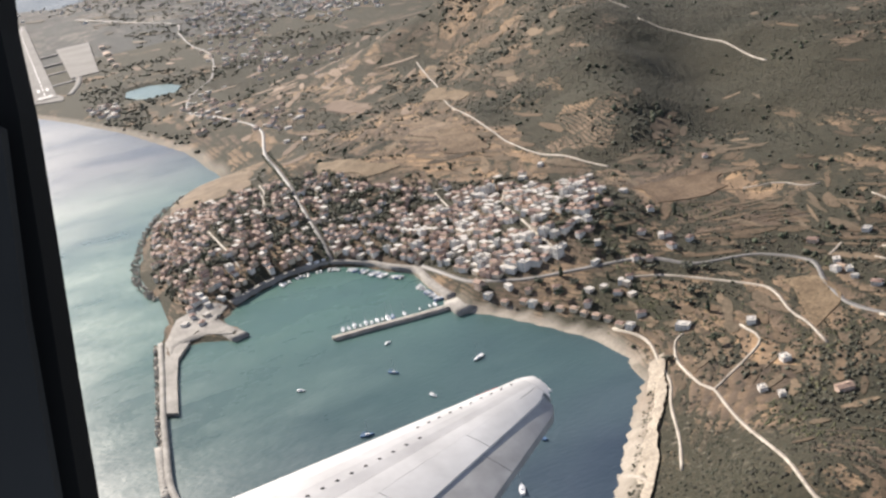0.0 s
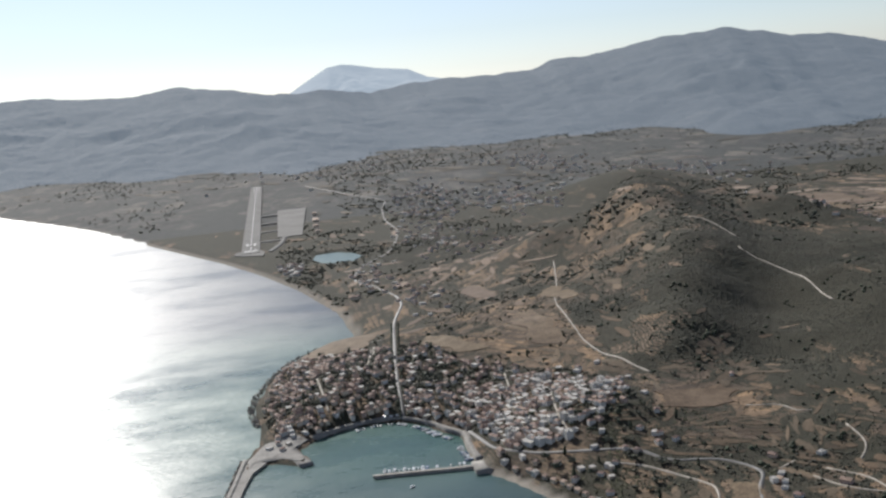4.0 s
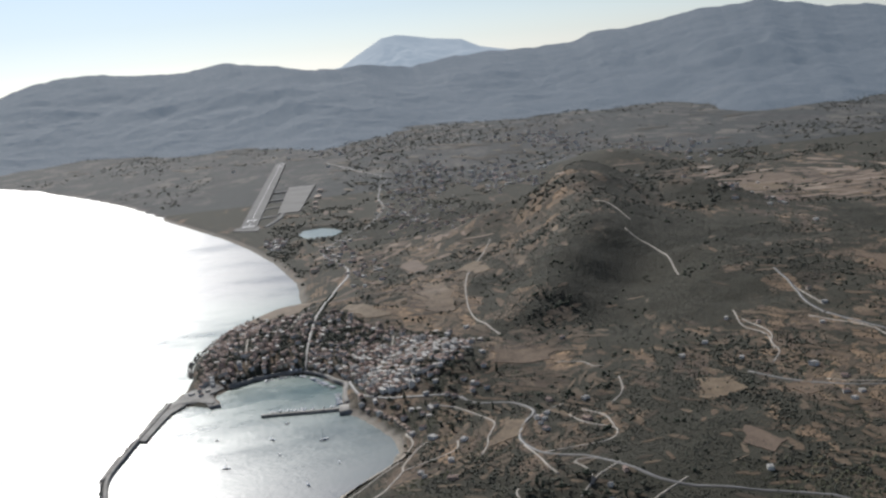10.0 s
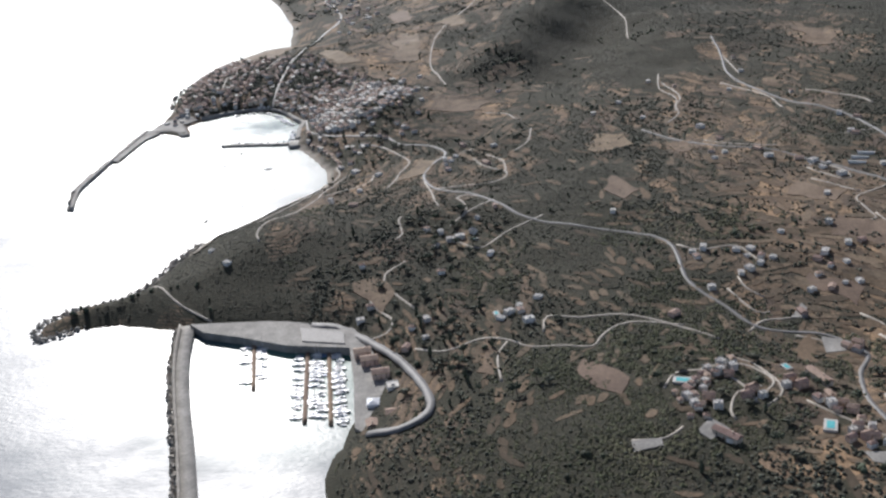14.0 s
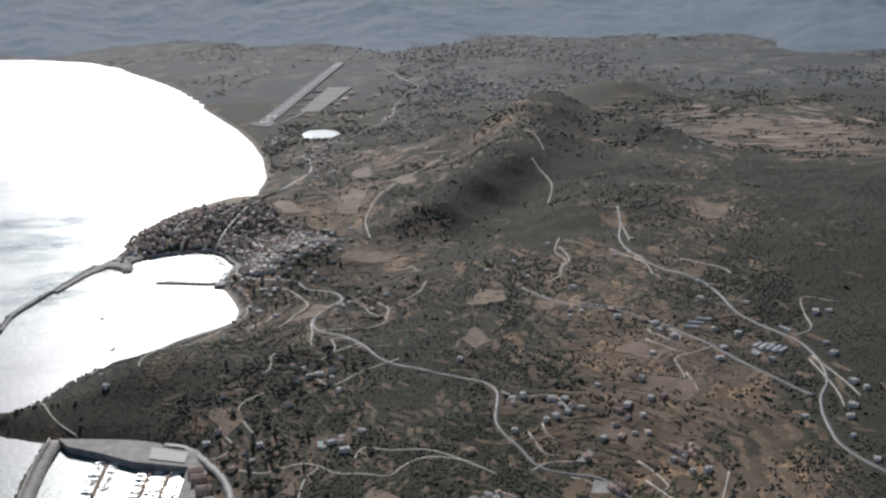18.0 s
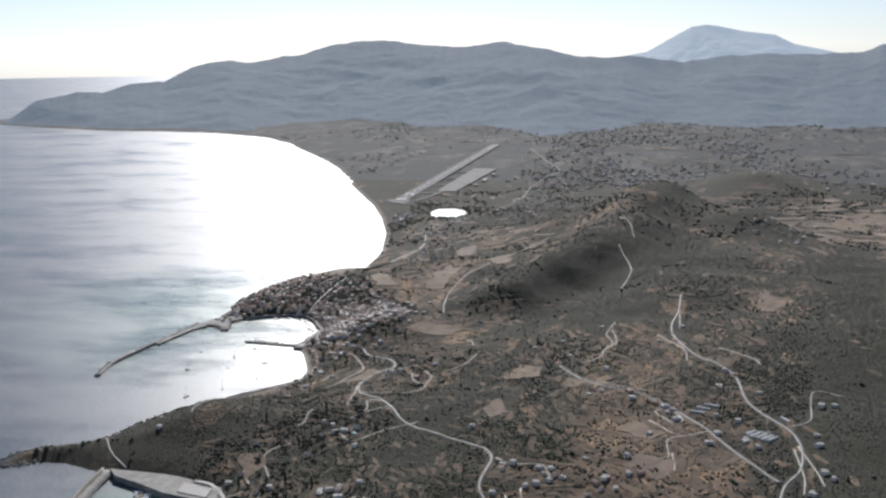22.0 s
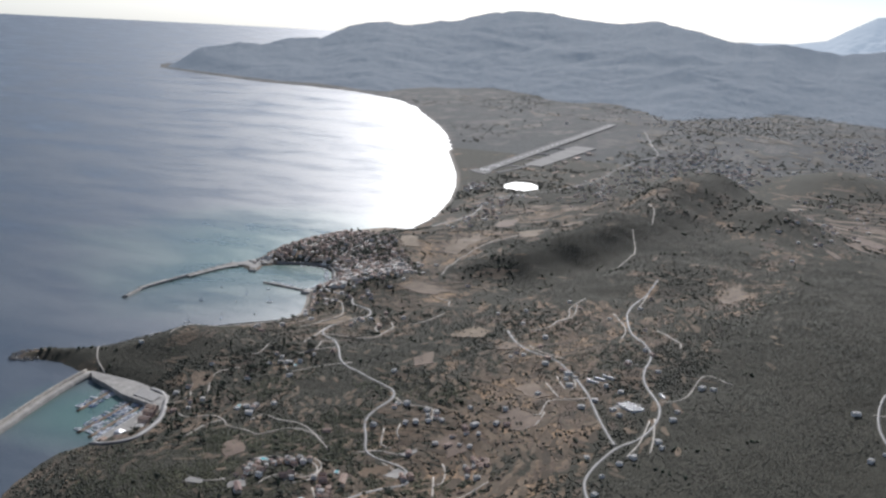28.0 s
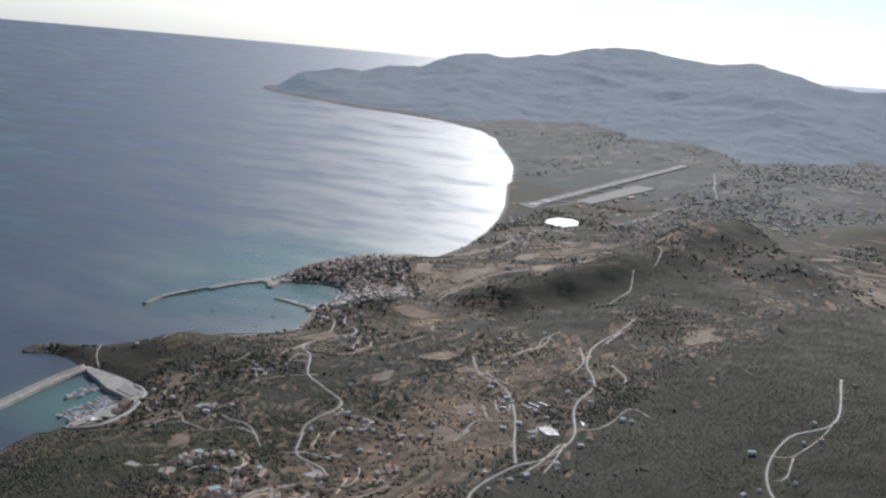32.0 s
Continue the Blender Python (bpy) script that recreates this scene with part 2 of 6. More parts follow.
M_PAINT = surface("white_marking", [(0.3, (0.68, 0.68, 0.66)), (0.7, (0.8, 0.8, 0.78))], 0.5, 4.0)
M_CONCRETE = surface("quay_concrete", [(0.3, (0.19, 0.18, 0.165)), (0.5, (0.26, 0.247, 0.225)), (0.7, (0.35, 0.335, 0.305))], 0.35, 2.5, bump=0.2, grime=0.4)
M_ROCK = surface("armour_rock", [(0.3, (0.24, 0.215, 0.185)), (0.7, (0.40, 0.37, 0.32))], 0.8, 5.0, bump=0.6)
M_CLIFF = surface("pale_cliff", [(0.3, (0.25, 0.21, 0.16)), (0.7, (0.43, 0.375, 0.3))], 0.7, 3.5, bump=0.8, grime=0.5)
M_WHITE = surface("whitewash", [(0.3, (0.54, 0.52, 0.475)), (0.7, (0.76, 0.735, 0.69))], 0.9, 7.0, vary=0.25)
M_CREAM = surface("cream_render", [(0.3, (0.56, 0.48, 0.37)), (0.7, (0.7, 0.62, 0.5))], 0.9, 7.0, vary=0.35)
M_ROSE = surface("rose_render", [(0.3, (0.5, 0.36, 0.29)), (0.7, (0.62, 0.48, 0.39))], 0.9, 7.0, vary=0.35)
M_TILE = surface("terracotta_tiles", [(0.3, (0.24, 0.155, 0.12)), (0.7, (0.37, 0.26, 0.205))], 1.6, 9.0, vary=0.5, grime=0.4, bump=0.4)
M_FLAT = surface("flat_roof_screed", [(0.3, (0.38, 0.36, 0.33)), (0.7, (0.58, 0.555, 0.515))], 1.2, 8.0, vary=0.3)
M_GLASS = surface("dark_window_glass", [(0.3, (0.03, 0.035, 0.045)), (0.7, (0.06, 0.07, 0.08))], 1.0, 5.0, rough=0.12)
M_WOOD = surface("stained_wood", [(0.3, (0.13, 0.08, 0.05)), (0.7, (0.22, 0.14, 0.09))], 2.0, 9.0, vary=0.4)
M_HULL = surface("boat_gelcoat", [(0.3, (0.66, 0.67, 0.68)), (0.7, (0.82, 0.82, 0.81))], 1.0, 5.0, rough=0.3, vary=0.3)
M_HULL_BLUE = surface("painted_hull_blue", [(0.3, (0.06, 0.12, 0.24)), (0.7, (0.1, 0.18, 0.32))], 1.0, 5.0, rough=0.35, vary=0.4)
M_METAL = surface("spar_aluminium", [(0.3, (0.5, 0.5, 0.52)), (0.7, (0.62, 0.62, 0.63))], 1.0, 6.0, rough=0.4, metal=0.8)
M_POOL = surface("pool_water", [(0.3, (0.10, 0.40, 0.42)), (0.7, (0.16, 0.50, 0.50))], 0.6, 3.0, rough=0.08)
M_PLASTIC = surface("greenhouse_sheet", [(0.3, (0.42, 0.43, 0.42)), (0.7, (0.58, 0.58, 0.56))], 0.8, 3.0, rough=0.75, gloss=0.2)
M_BARK = surface("bark", [(0.3, (0.10, 0.075, 0.055)), (0.7, (0.17, 0.13, 0.1))], 3.0, 12.0)
M_SCRUB = leafage("scrub_leaf", [(0.3, (0.027, 0.03, 0.021)), (0.55, (0.038, 0.038, 0.027)), (0.75, (0.054, 0.049, 0.037))])
M_OLIVE = leafage("olive_leaf", [(0.3, (0.052, 0.056, 0.04)), (0.7, (0.09, 0.09, 0.066))])
M_WOODLAND = leafage("mixed_woodland_leaf", [(0.3, (0.05, 0.055, 0.029)), (0.5, (0.068, 0.07, 0.038)), (0.7, (0.098, 0.09, 0.052))])
M_PINE = leafage("pine_leaf", [(0.3, (0.036, 0.044, 0.029)), (0.7, (0.06, 0.07, 0.044))])


def plot_material(name, stops):
    """Stubble and tilled soil; each plot has a shade of its own, streaked by the plough."""
    m, t, b = nodes_of(name, 0.97, 0.0, 0.28)
    g = t.nodes.new("ShaderNodeNewGeometry")
    c = ramp(t, g.outputs["Random Per Island"], stops)
    fine = noise_of(t, 1.3, 6, None, 0.7)
    c = mixed(t, c, ramp(t, fine, [(0.3, (0.6, 0.6, 0.58)), (0.65, (1.08, 1.06, 1.02))]), 1.0, "MULTIPLY")
    c = mixed(t, c, ramp(t, noise_of(t, 0.5, 5, (0.5, 4.0, 1, 20)), [(0.3, (0.78, 0.78, 0.75)), (0.6, (1, 1, 1))]), 1.0, "MULTIPLY")
    t.links.new(c, b.inputs["Base Color"])
    bump_of(t, b, fine, 0.4, 0.3)
    return m


M_PLOT = plot_material("terraced_soil", [(0.0, (0.072, 0.056, 0.04)), (0.25, (0.112, 0.083, 0.056)), (0.5, (0.155, 0.11, 0.074)), (0.75, (0.122, 0.097, 0.07)), (1.0, (0.2, 0.15, 0.105))])
M_PALE_PLOT = plot_material("pale_field_soil", [(0.0, (0.13, 0.1, 0.08)), (0.4, (0.21, 0.16, 0.125)), (0.7, (0.27, 0.205, 0.16)), (1.0, (0.36, 0.29, 0.235))])
# field soil with haze mixed into its colours, greyer than the near plots
M_FAR_PLOT = plot_material("hazy_field_soil", [(0.0, (0.075, 0.068, 0.056)), (0.5, (0.12, 0.105, 0.084)), (1.0, (0.19, 0.165, 0.13))])
M_FIELD = surface("dry_field", [(0.3, (0.13, 0.092, 0.057)), (0.5, (0.19, 0.137, 0.085)), (0.7, (0.25, 0.185, 0.118))], 0.3, 2.0, vary=0.3, grime=0.5, gloss=0.2)
M_PLOUGH = surface("ploughed_earth", [(0.3, (0.13, 0.092, 0.066)), (0.7, (0.21, 0.152, 0.108))], 0.22, 2.0, vary=0.25, grime=0.35, gloss=0.2)


def far_material(name, stops, haze_glow, strength, relief=14.0):
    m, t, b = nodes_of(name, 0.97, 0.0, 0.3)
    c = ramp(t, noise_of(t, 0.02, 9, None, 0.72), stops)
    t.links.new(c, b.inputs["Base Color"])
    # haze over far slopes, put in as an even emission
    b.inputs["Emission Color"].default_value = (*haze_glow, 1)
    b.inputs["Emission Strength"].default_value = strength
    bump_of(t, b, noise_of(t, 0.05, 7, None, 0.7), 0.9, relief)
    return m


# the blue-grey emission paints haze over range and peak; the slopes give no light
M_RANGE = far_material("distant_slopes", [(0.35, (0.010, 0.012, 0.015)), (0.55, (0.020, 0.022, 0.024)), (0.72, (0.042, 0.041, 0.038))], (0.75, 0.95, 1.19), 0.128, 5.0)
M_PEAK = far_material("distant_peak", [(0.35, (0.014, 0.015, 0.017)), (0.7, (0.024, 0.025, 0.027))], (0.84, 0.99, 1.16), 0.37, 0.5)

# ---------------------------------------------------------------- the lie of the land
BAY_SHORE = [(-119, 49), (-166, 45), (-224, 31), (-276, 14), (-330, -7), (-433, -54), (-510, -88), (-557, -109), (-618, -141), (-700, -190), (-794, -243), (-875, -302),
             (-938, -392), (-958, -472), (-968, -560), (-1020, -690), (-1065, -790), (-1085, -815), (-1150, -860), (-1350, -900), (-1700, -900), (-2400, -900), (-3300, -900)]
TOWN_SHORE = [(-114, 37), (-98, 28), (-79, 22), (-54, 18), (-36, 20), (-20, 20), (-9, 17), (2, 15.6), (2, 17), (-6, 20.5), (-6, 25), (-2, 30), (-4, 32),
              (-13, 29), (-19, 33), (-24, 41), (-26, 49), (-24, 55), (-18, 60), (-12, 63), (-7, 66.5), (0, 66), (6, 66), (11.5, 67)]
BEACH_SHORE = [(17, 67), (23, 71), (33, 75.5), (43, 79.5), (52, 80), (60, 78), (66, 73), (74, 67), (84, 60), (90, 54.5), (101, 51), (112, 48), (119, 43),
               (122, 36), (128, 30.5), (134, 31), (131, 38), (130, 46), (133, 54), (135, 60)]
EAST_SHORE = [(139, 80), (143, 92), (152, 95), (162, 98), (176, 95), (188, 92), (205, 96), (240, 112), (300, 135), (400, 150), (600, 140), (900, 200), (1500, 300), (3300, 400)]
COAST = BAY_SHORE[::-1] + TOWN_SHORE + BEACH_SHORE + EAST_SHORE + [(3300, 3300), (-3300, 3300)]
TOWN = [(-88, 26), (-82, 38), (-74, 50), (-72, 63), (-55, 73), (-39, 83), (-26, 97), (-6, 103), (6, 102), (20, 96), (19, 88), (21, 82), (18, 72), (0, 69), (-13, 66), (-27, 57), (-29, 48), (-27, 40), (-22, 33), (-20, 25), (-44, 21), (-78, 25)]
LAGOON = [(-318, 40), (-321, 50), (-312, 58), (-300, 62), (-284, 57), (-283, 48), (-290, 42), (-304, 38)]
# crest x, y, half-widths and height of each hill
HILLS = [(-190, 172, 44, 26, 21), (-240, 186, 42, 28, 19), (-188, 224, 46, 24, 13), (-440, 245, 60, 40, 12), (-128, 168, 34, 24, 12), (-215, 136, 24, 20, 8), (-45, 190, 40, 28, 5), (-96, 156, 24, 15, 7), (-68, 144, 22, 13, 7), (-42, 132, 19, 11, 6), (-22, 122, 14, 9, 3.5), (-48, 163, 24, 14, -4), (-12, 146, 18, 12, -2.5), (12, 95, 22, 16, 4), (105, 72, 18, 12, 4),
         (20, 255, 70, 36, 6), (60, 320, 90, 45, 16), (-60, 340, 80, 45, 8), (165, 178, 26, 20, -4), (-120, 225, 60, 30, 3)]


def signed(x, y, poly):
    """Distance to the edge of a polygon, positive inside."""
    x, y = np.asarray(x, float), np.asarray(y, float)
    best, inside = np.full(x.shape, 1e18), np.zeros(x.shape, bool)
    for (ax, ay), (bx, by) in zip(poly, poly[1:] + poly[:1]):
        dx, dy = bx - ax, by - ay
        t = np.clip(((x - ax) * dx + (y - ay) * dy) / (dx * dx + dy * dy + 1e-12), 0, 1)
        best = np.minimum(best, (x - ax - t * dx) ** 2 + (y - ay - t * dy) ** 2)
        if ay != by:
            inside ^= ((ay > y) != (by > y)) & (x < (bx - ax) * (y - ay) / (by - ay) + ax)
    return np.where(inside, 1, -1) * np.sqrt(best)


def soft(a, b, x):
    t = np.clip((x - a) / (b - a), 0, 1)
    return t * t * (3 - 2 * t)


_lattice = np.random.RandomState(7).rand(256, 256)


def rough(x, y, size):
    """Smooth value noise, 0 to 1."""
    u, v = np.asarray(x, float) / size, np.asarray(y, float) / size
    i, j = np.floor(u).astype(int), np.floor(v).astype(int)
    a, b = u - i, v - j
    a, b = a * a * (3 - 2 * a), b * b * (3 - 2 * b)
    g = lambda p, q: _lattice[p % 256, q % 256]
    return (g(i, j) * (1 - a) + g(i + 1, j) * a) * (1 - b) + (g(i, j + 1) * (1 - a) + g(i + 1, j + 1) * a) * b


def fbm(x, y, size, octaves=4):
    return sum(rough(x + 31 * k, y - 17 * k, size / 2 ** k) / 2 ** k for k in range(octaves)) / (2 - 2 ** (1 - octaves))


def height(x, y):
    x, y = np.asarray(x, float), np.asarray(y, float)
    d = signed(x, y, COAST)
    d = d + 1.6 * (fbm(x, y, 9, 3) - 0.5) * soft(60, 90, x) * soft(140, 125, x) + 6 * (fbm(x, y, 60, 3) - 0.5) * soft(-500, -700, x)
    e = soft(-300, -70, x)
    dd = np.clip(d, 0, None)
    near = np.where(d > 0, 1.2 * (1 - np.exp(-dd / 2.5)), np.maximum(d * 0.25, -4))
    z = near + e * (3.6 * (1 - np.exp(-dd / 12)) + 0.06 * np.minimum(dd, 150)) * (1 - 0.6 * soft(240, 420, y)) + (1 - e) * 0.004 * np.minimum(dd, 400)
    w = soft(0, 25, d)
    hill = 0
    for cx, cy, sx, sy, a in HILLS:
        hill = hill + a * np.exp(-((x - cx) / sx) ** 2 - ((y - cy) / sy) ** 2)
    z = z + w * hill * (0.9 + 0.2 * fbm(x, y, 30))
    z = z + soft(6, 40, d) * (fbm(x, y, 22, 4) - 0.5) * (1.2 + 0.16 * np.abs(hill)) * e
    z = z + soft(6, 40, d) * (fbm(x + 300, y, 12, 3) - 0.5) * 1.1 * e
    z = z + soft(500, 1500, -x) * soft(100, 600, d) * 5 * fbm(x, y, 300, 4)
    tip = np.clip(1.6 * np.exp(-((x + 9) / 14) ** 2 - ((y - 23.5) / 8) ** 2), 0, 1)
    z = z + tip * (np.minimum(z, 0.75) - z)
    return np.where(signed(x, y, LAGOON) > -3, np.minimum(z, 0.15 - 0.25 * signed(x, y, LAGOON)), z)


FX0, FX1, FY0, FY1, FS = -460, 440, -60, 480, 2.0
_gx, _gy = np.arange(FX0, FX1 + 1e-6, FS), np.arange(FY0, FY1 + 1e-6, FS)
FINE = height(*np.meshgrid(_gx, _gy))


def lie(x, y):
    """Height of the ground as it is built."""
    x, y = np.asarray(x, float), np.asarray(y, float)
    u, v = np.clip((x - FX0) / FS, 0, len(_gx) - 1.001), np.clip((y - FY0) / FS, 0, len(_gy) - 1.001)
    i, j = u.astype(int), v.astype(int)
    a, b = u - i, v - j
    z = (FINE[j, i] * (1 - a) + FINE[j, i + 1] * a) * (1 - b) + (FINE[j + 1, i] * (1 - a) + FINE[j + 1, i + 1] * a) * b
    out = (x < FX0) | (x > FX1) | (y < FY0) | (y > FY1)
    return np.where(out, height(x, y), z) if np.any(out) else z


def mesh_of(name, verts, faces, material, smooth=False):
    me = bpy.data.meshes.new(name)
    verts = np.asarray(verts, np.float32)
    if isinstance(faces, np.ndarray):
        n = faces.shape[1]
        me.vertices.add(len(verts))
        me.vertices.foreach_set("co", verts.ravel())
        me.loops.add(faces.size)
        me.loops.foreach_set("vertex_index", faces.ravel().astype(np.int32))
        me.polygons.add(len(faces))
        me.polygons.foreach_set("loop_start", np.arange(0, faces.size, n, dtype=np.int32))
        me.update(calc_edges=True)
    else:
        me.from_pydata(verts.tolist(), [], faces)
        me.update()
    me.materials.append(material)
    if smooth:
        me.polygons.foreach_set("use_smooth", np.ones(len(me.polygons), bool))
    return me


def grid_faces(w, h, keep=None):
    i, j = np.meshgrid(np.arange(w - 1), np.arange(h - 1))
    a = (j * w + i).ravel()
    f = np.stack([a, a + 1, a + w + 1, a + w], 1)
    return f if keep is None else f[keep(i.ravel(), j.ravel())]


# centre and half-widths of bare brown ground and of thick green
BARE = [(60.9, 151.9, 7.5, 5.2), (70.7, 169.7, 5.5, 4), (114.3, 192.7, 4, 6.4), (149.8, 188, 5.3, 4.5), (168.8, 202.6, 6, 5.2), (186.1, 194.4, 6, 5), (168.6, 149.5, 3.6, 3.2), (133.5, 92, 3, 3.2), (-8, 225.5, 13, 8), (-25, 189, 5, 5.7), (10, 114, 5.5, 8.8), (136.3, 126.8, 4.7, 3.2), (134.4, 206.8, 9, 6.3), (117.3, 179, 6.3, 5.2), (167.4, 119.7, 4.4, 2.4), (166.8, 108, 3.7, 3.4), (206, 185.7, 5.5, 3), (80, 80, 9, 4)]
LUSH = [(131.6, 136, 8.3, 14), (183.3, 140, 11.6, 5), (193.5, 157, 5.8, 4), (156.7, 194.5, 4.7, 3.3), (95.5, 91.7, 12.4, 13), (84.7, 150, 17, 8)]


def cover_of(x, y):
    """How much scrub grows: low on fields, high on the northern hills and the headland."""
    c = 0.56 + 0.5 * np.exp(-((x - 105) / 30) ** 2 - ((y - 66) / 18) ** 2) + 0.5 * np.exp(-((x - 95) / 34) ** 2 - ((y - 138) / 14) ** 2)
    # scrub thickened on the main hill's flank, also to darken it as shade
    c += 0.75 * np.exp(-((x + 42) / 42) ** 2 - ((y - 156) / 26) ** 2) - 0.1
    c += 0.65 * soft(228, 252, y + 0.1 * x) * soft(-160, -40, x) + 0.55 * np.exp(-((x + 100) / 45) ** 2 - ((y - 185) / 30) ** 2)
    c += 0.45 * np.exp(-((x - 190) / 40) ** 2 - ((y - 135) / 18) ** 2)
    c -= 0.5 * np.exp(-((x + 70) / 40) ** 2 - ((y - 92) / 16) ** 2) + 0.4 * np.exp(-((x - 110) / 60) ** 2 - ((y - 190) / 22) ** 2)
    c -= 0.25 * np.exp(-((x + 165) / 30) ** 2 - ((y - 150) / 22) ** 2) + 0.6 * np.exp(-((x + 265) / 80) ** 2 - ((y - 312) / 50) ** 2)
    c -= 0.3 * np.exp(-((x - 205) / 30) ** 2 - ((y - 195) / 22) ** 2) + 0.35 * np.exp(-((x - 75) / 30) ** 2 - ((y - 90) / 10) ** 2)
    c += 0.3 * soft(-190, -270, x) * soft(-600, -460, x)
    c += 0.22 * soft(95, 130, x) * soft(165, 140, y) + 0.2 * soft(206, 226, y) * soft(0, 60, x) + 0.5 * np.exp(-((x + 235) / 50) ** 2 - ((y - 195) / 30) ** 2)
    c += 0.5 * soft(215, 240, x)
    c -= 0.32 * np.exp(-((x - 146) / 30) ** 2 - ((y - 188) / 17) ** 2) + 0.45 * np.exp(-((x - 184) / 22) ** 2 - ((y - 193) / 11) ** 2)
    for spots, gain in ((BARE, -0.75), (LUSH, 0.5)):
        for cx, cy, sx, sy in spots:
            c = c + gain * np.exp(-(((x - cx) / sx) ** 2 + ((y - cy) / sy) ** 2) ** 1.5)
    c -= 0.35 * np.exp(-((x + 95) / 45) ** 2 - ((y - 99) / 9) ** 2) + 0.3 * np.exp(-((x - 2) / 16) ** 2 - ((y - 120) / 9) ** 2)
    return c


def land(name, sheets, material, label):
    """sheets: x and y span, step, the part left out, and how far it is sunk under the next finer sheet."""
    verts, faces, base = [], [], 0
    for x0, x1, y0, y1, s, skip, sink in sheets:
        xs, ys = np.arange(x0, x1 + 1e-6, s), np.arange(y0, y1 + 1e-6, s)
        gx, gy = np.meshgrid(xs, ys)
        z = FINE if s == FS else height(gx, gy) - sink
        f = grid_faces(len(xs), len(ys))
        if skip:
            q = np.stack([gx.ravel()[f], gy.ravel()[f]], -1)
            f = f[~np.all((q[..., 0] > skip[0]) & (q[..., 0] < skip[1]) & (q[..., 1] > skip[2]) & (q[..., 1] < skip[3]), 1)]
        verts.append(np.stack([gx.ravel(), gy.ravel(), z.ravel()], 1))
        faces.append(f + base)
        base += gx.size
    v = np.concatenate(verts)
    ob = new(name, mesh_of(name, v, np.concatenate(faces), material, True))
    d = signed(v[:, 0], v[:, 1], COAST)
    sandy = np.exp(-((v[:, 0] - 30) / 45) ** 2) * soft(1.3, 0.6, d) * soft(60, 68, v[:, 1]) + 0.5 * soft(-110, -130, v[:, 0]) * soft(3.0, 1.6, d) * soft(-900, -700, v[:, 0])
    sandy = np.maximum(sandy, soft(3, 1.6, d) * np.exp(-((v[:, 0] - 76) / 14) ** 2))
    hilly = np.exp(-((v[:, 0] + 150) / 60) ** 2 - ((v[:, 1] - 155) / 34) ** 2) + 0.5 * np.exp(-((v[:, 0] - 80) / 20) ** 2 - ((v[:, 1] - 72) / 12) ** 2)
    for key, value in (("cover", cover_of(v[:, 0], v[:, 1])), ("sand", np.clip(sandy, 0, 1)), ("rock", np.clip(hilly, 0, 1))):
        ob.data.attributes.new(key, "FLOAT", "POINT").data.foreach_set("value", value.astype(np.float32))
    tagged(ob, label, "ground", kind="structure")


land("ground", [(FX0, FX1, FY0, FY1, FS, None, 0)], M_GROUND, "dry brown hillside earth with green scrub and pale rock")
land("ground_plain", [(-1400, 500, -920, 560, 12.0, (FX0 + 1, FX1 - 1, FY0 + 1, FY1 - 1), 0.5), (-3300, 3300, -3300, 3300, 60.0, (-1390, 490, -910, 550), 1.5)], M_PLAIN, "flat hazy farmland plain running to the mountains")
# one sheet of sea to the horizon, a ring of rings so that it stays light
_r = np.concatenate([[0], np.geomspace(30, 4700, 40)])
_a = np.radians(np.arange(0, 360, 5))
_v = np.concatenate([np.stack([r * np.cos(_a), 100 + r * np.sin(_a), 0 * _a], 1) for r in _r])
_f = np.concatenate([np.stack([k * 72 + np.arange(72), (k + 1) * 72 + np.arange(72), (k + 1) * 72 + (np.arange(72) + 1) % 72, k * 72 + (np.arange(72) + 1) % 72], 1) for k in range(len(_r) - 1)])
tagged(new("water", mesh_of("water", _v, _f, M_SEA, True)), "turquoise sea glittering under a low sun", "sea", kind="structure")

# ---------------------------------------------------------------- draped pieces: roads, fields, quays
BUSY = np.zeros((int(FY1 - FY0), int(FX1 - FX0)), bool)      # a metre grid of what stands on the ground already


def occupy(x, y, r):
    i0, i1, j0, j1 = int(x - r - FX0), int(x + r - FX0) + 1, int(y - r - FY0), int(y + r - FY0) + 1
    BUSY[max(j0, 0):max(j1, 0), max(i0, 0):max(i1, 0)] = True


def free(x, y):
    i, j = int(x - FX0), int(y - FY0)
    return 0 <= i < BUSY.shape[1] and 0 <= j < BUSY.shape[0] and not BUSY[j, i]


def curve_through(pts, step=1.5):
    """Points along a smooth line through pts."""
    p = np.array(pts, float)
    if len(p) < 3:
        n = max(2, int(np.linalg.norm(p[-1] - p[0]) / step))
        return p[0] + (p[-1] - p[0]) * np.linspace(0, 1, n)[:, None]
    q = np.vstack([2 * p[0] - p[1], p, 2 * p[-1] - p[-2]])
    out = []
    for k in range(1, len(q) - 2):
        n = max(2, int(np.linalg.norm(q[k + 1] - q[k]) / step))
        t = (np.arange(n) / n)[:, None]
        out.append(0.5 * (2 * q[k] + (q[k + 1] - q[k - 1]) * t + (2 * q[k - 1] - 5 * q[k] + 4 * q[k + 1] - q[k + 2]) * t ** 2 + (3 * q[k] - q[k - 1] - 3 * q[k + 1] + q[k + 2]) * t ** 3))
    return np.vstack(out + [q[-2:-1]])


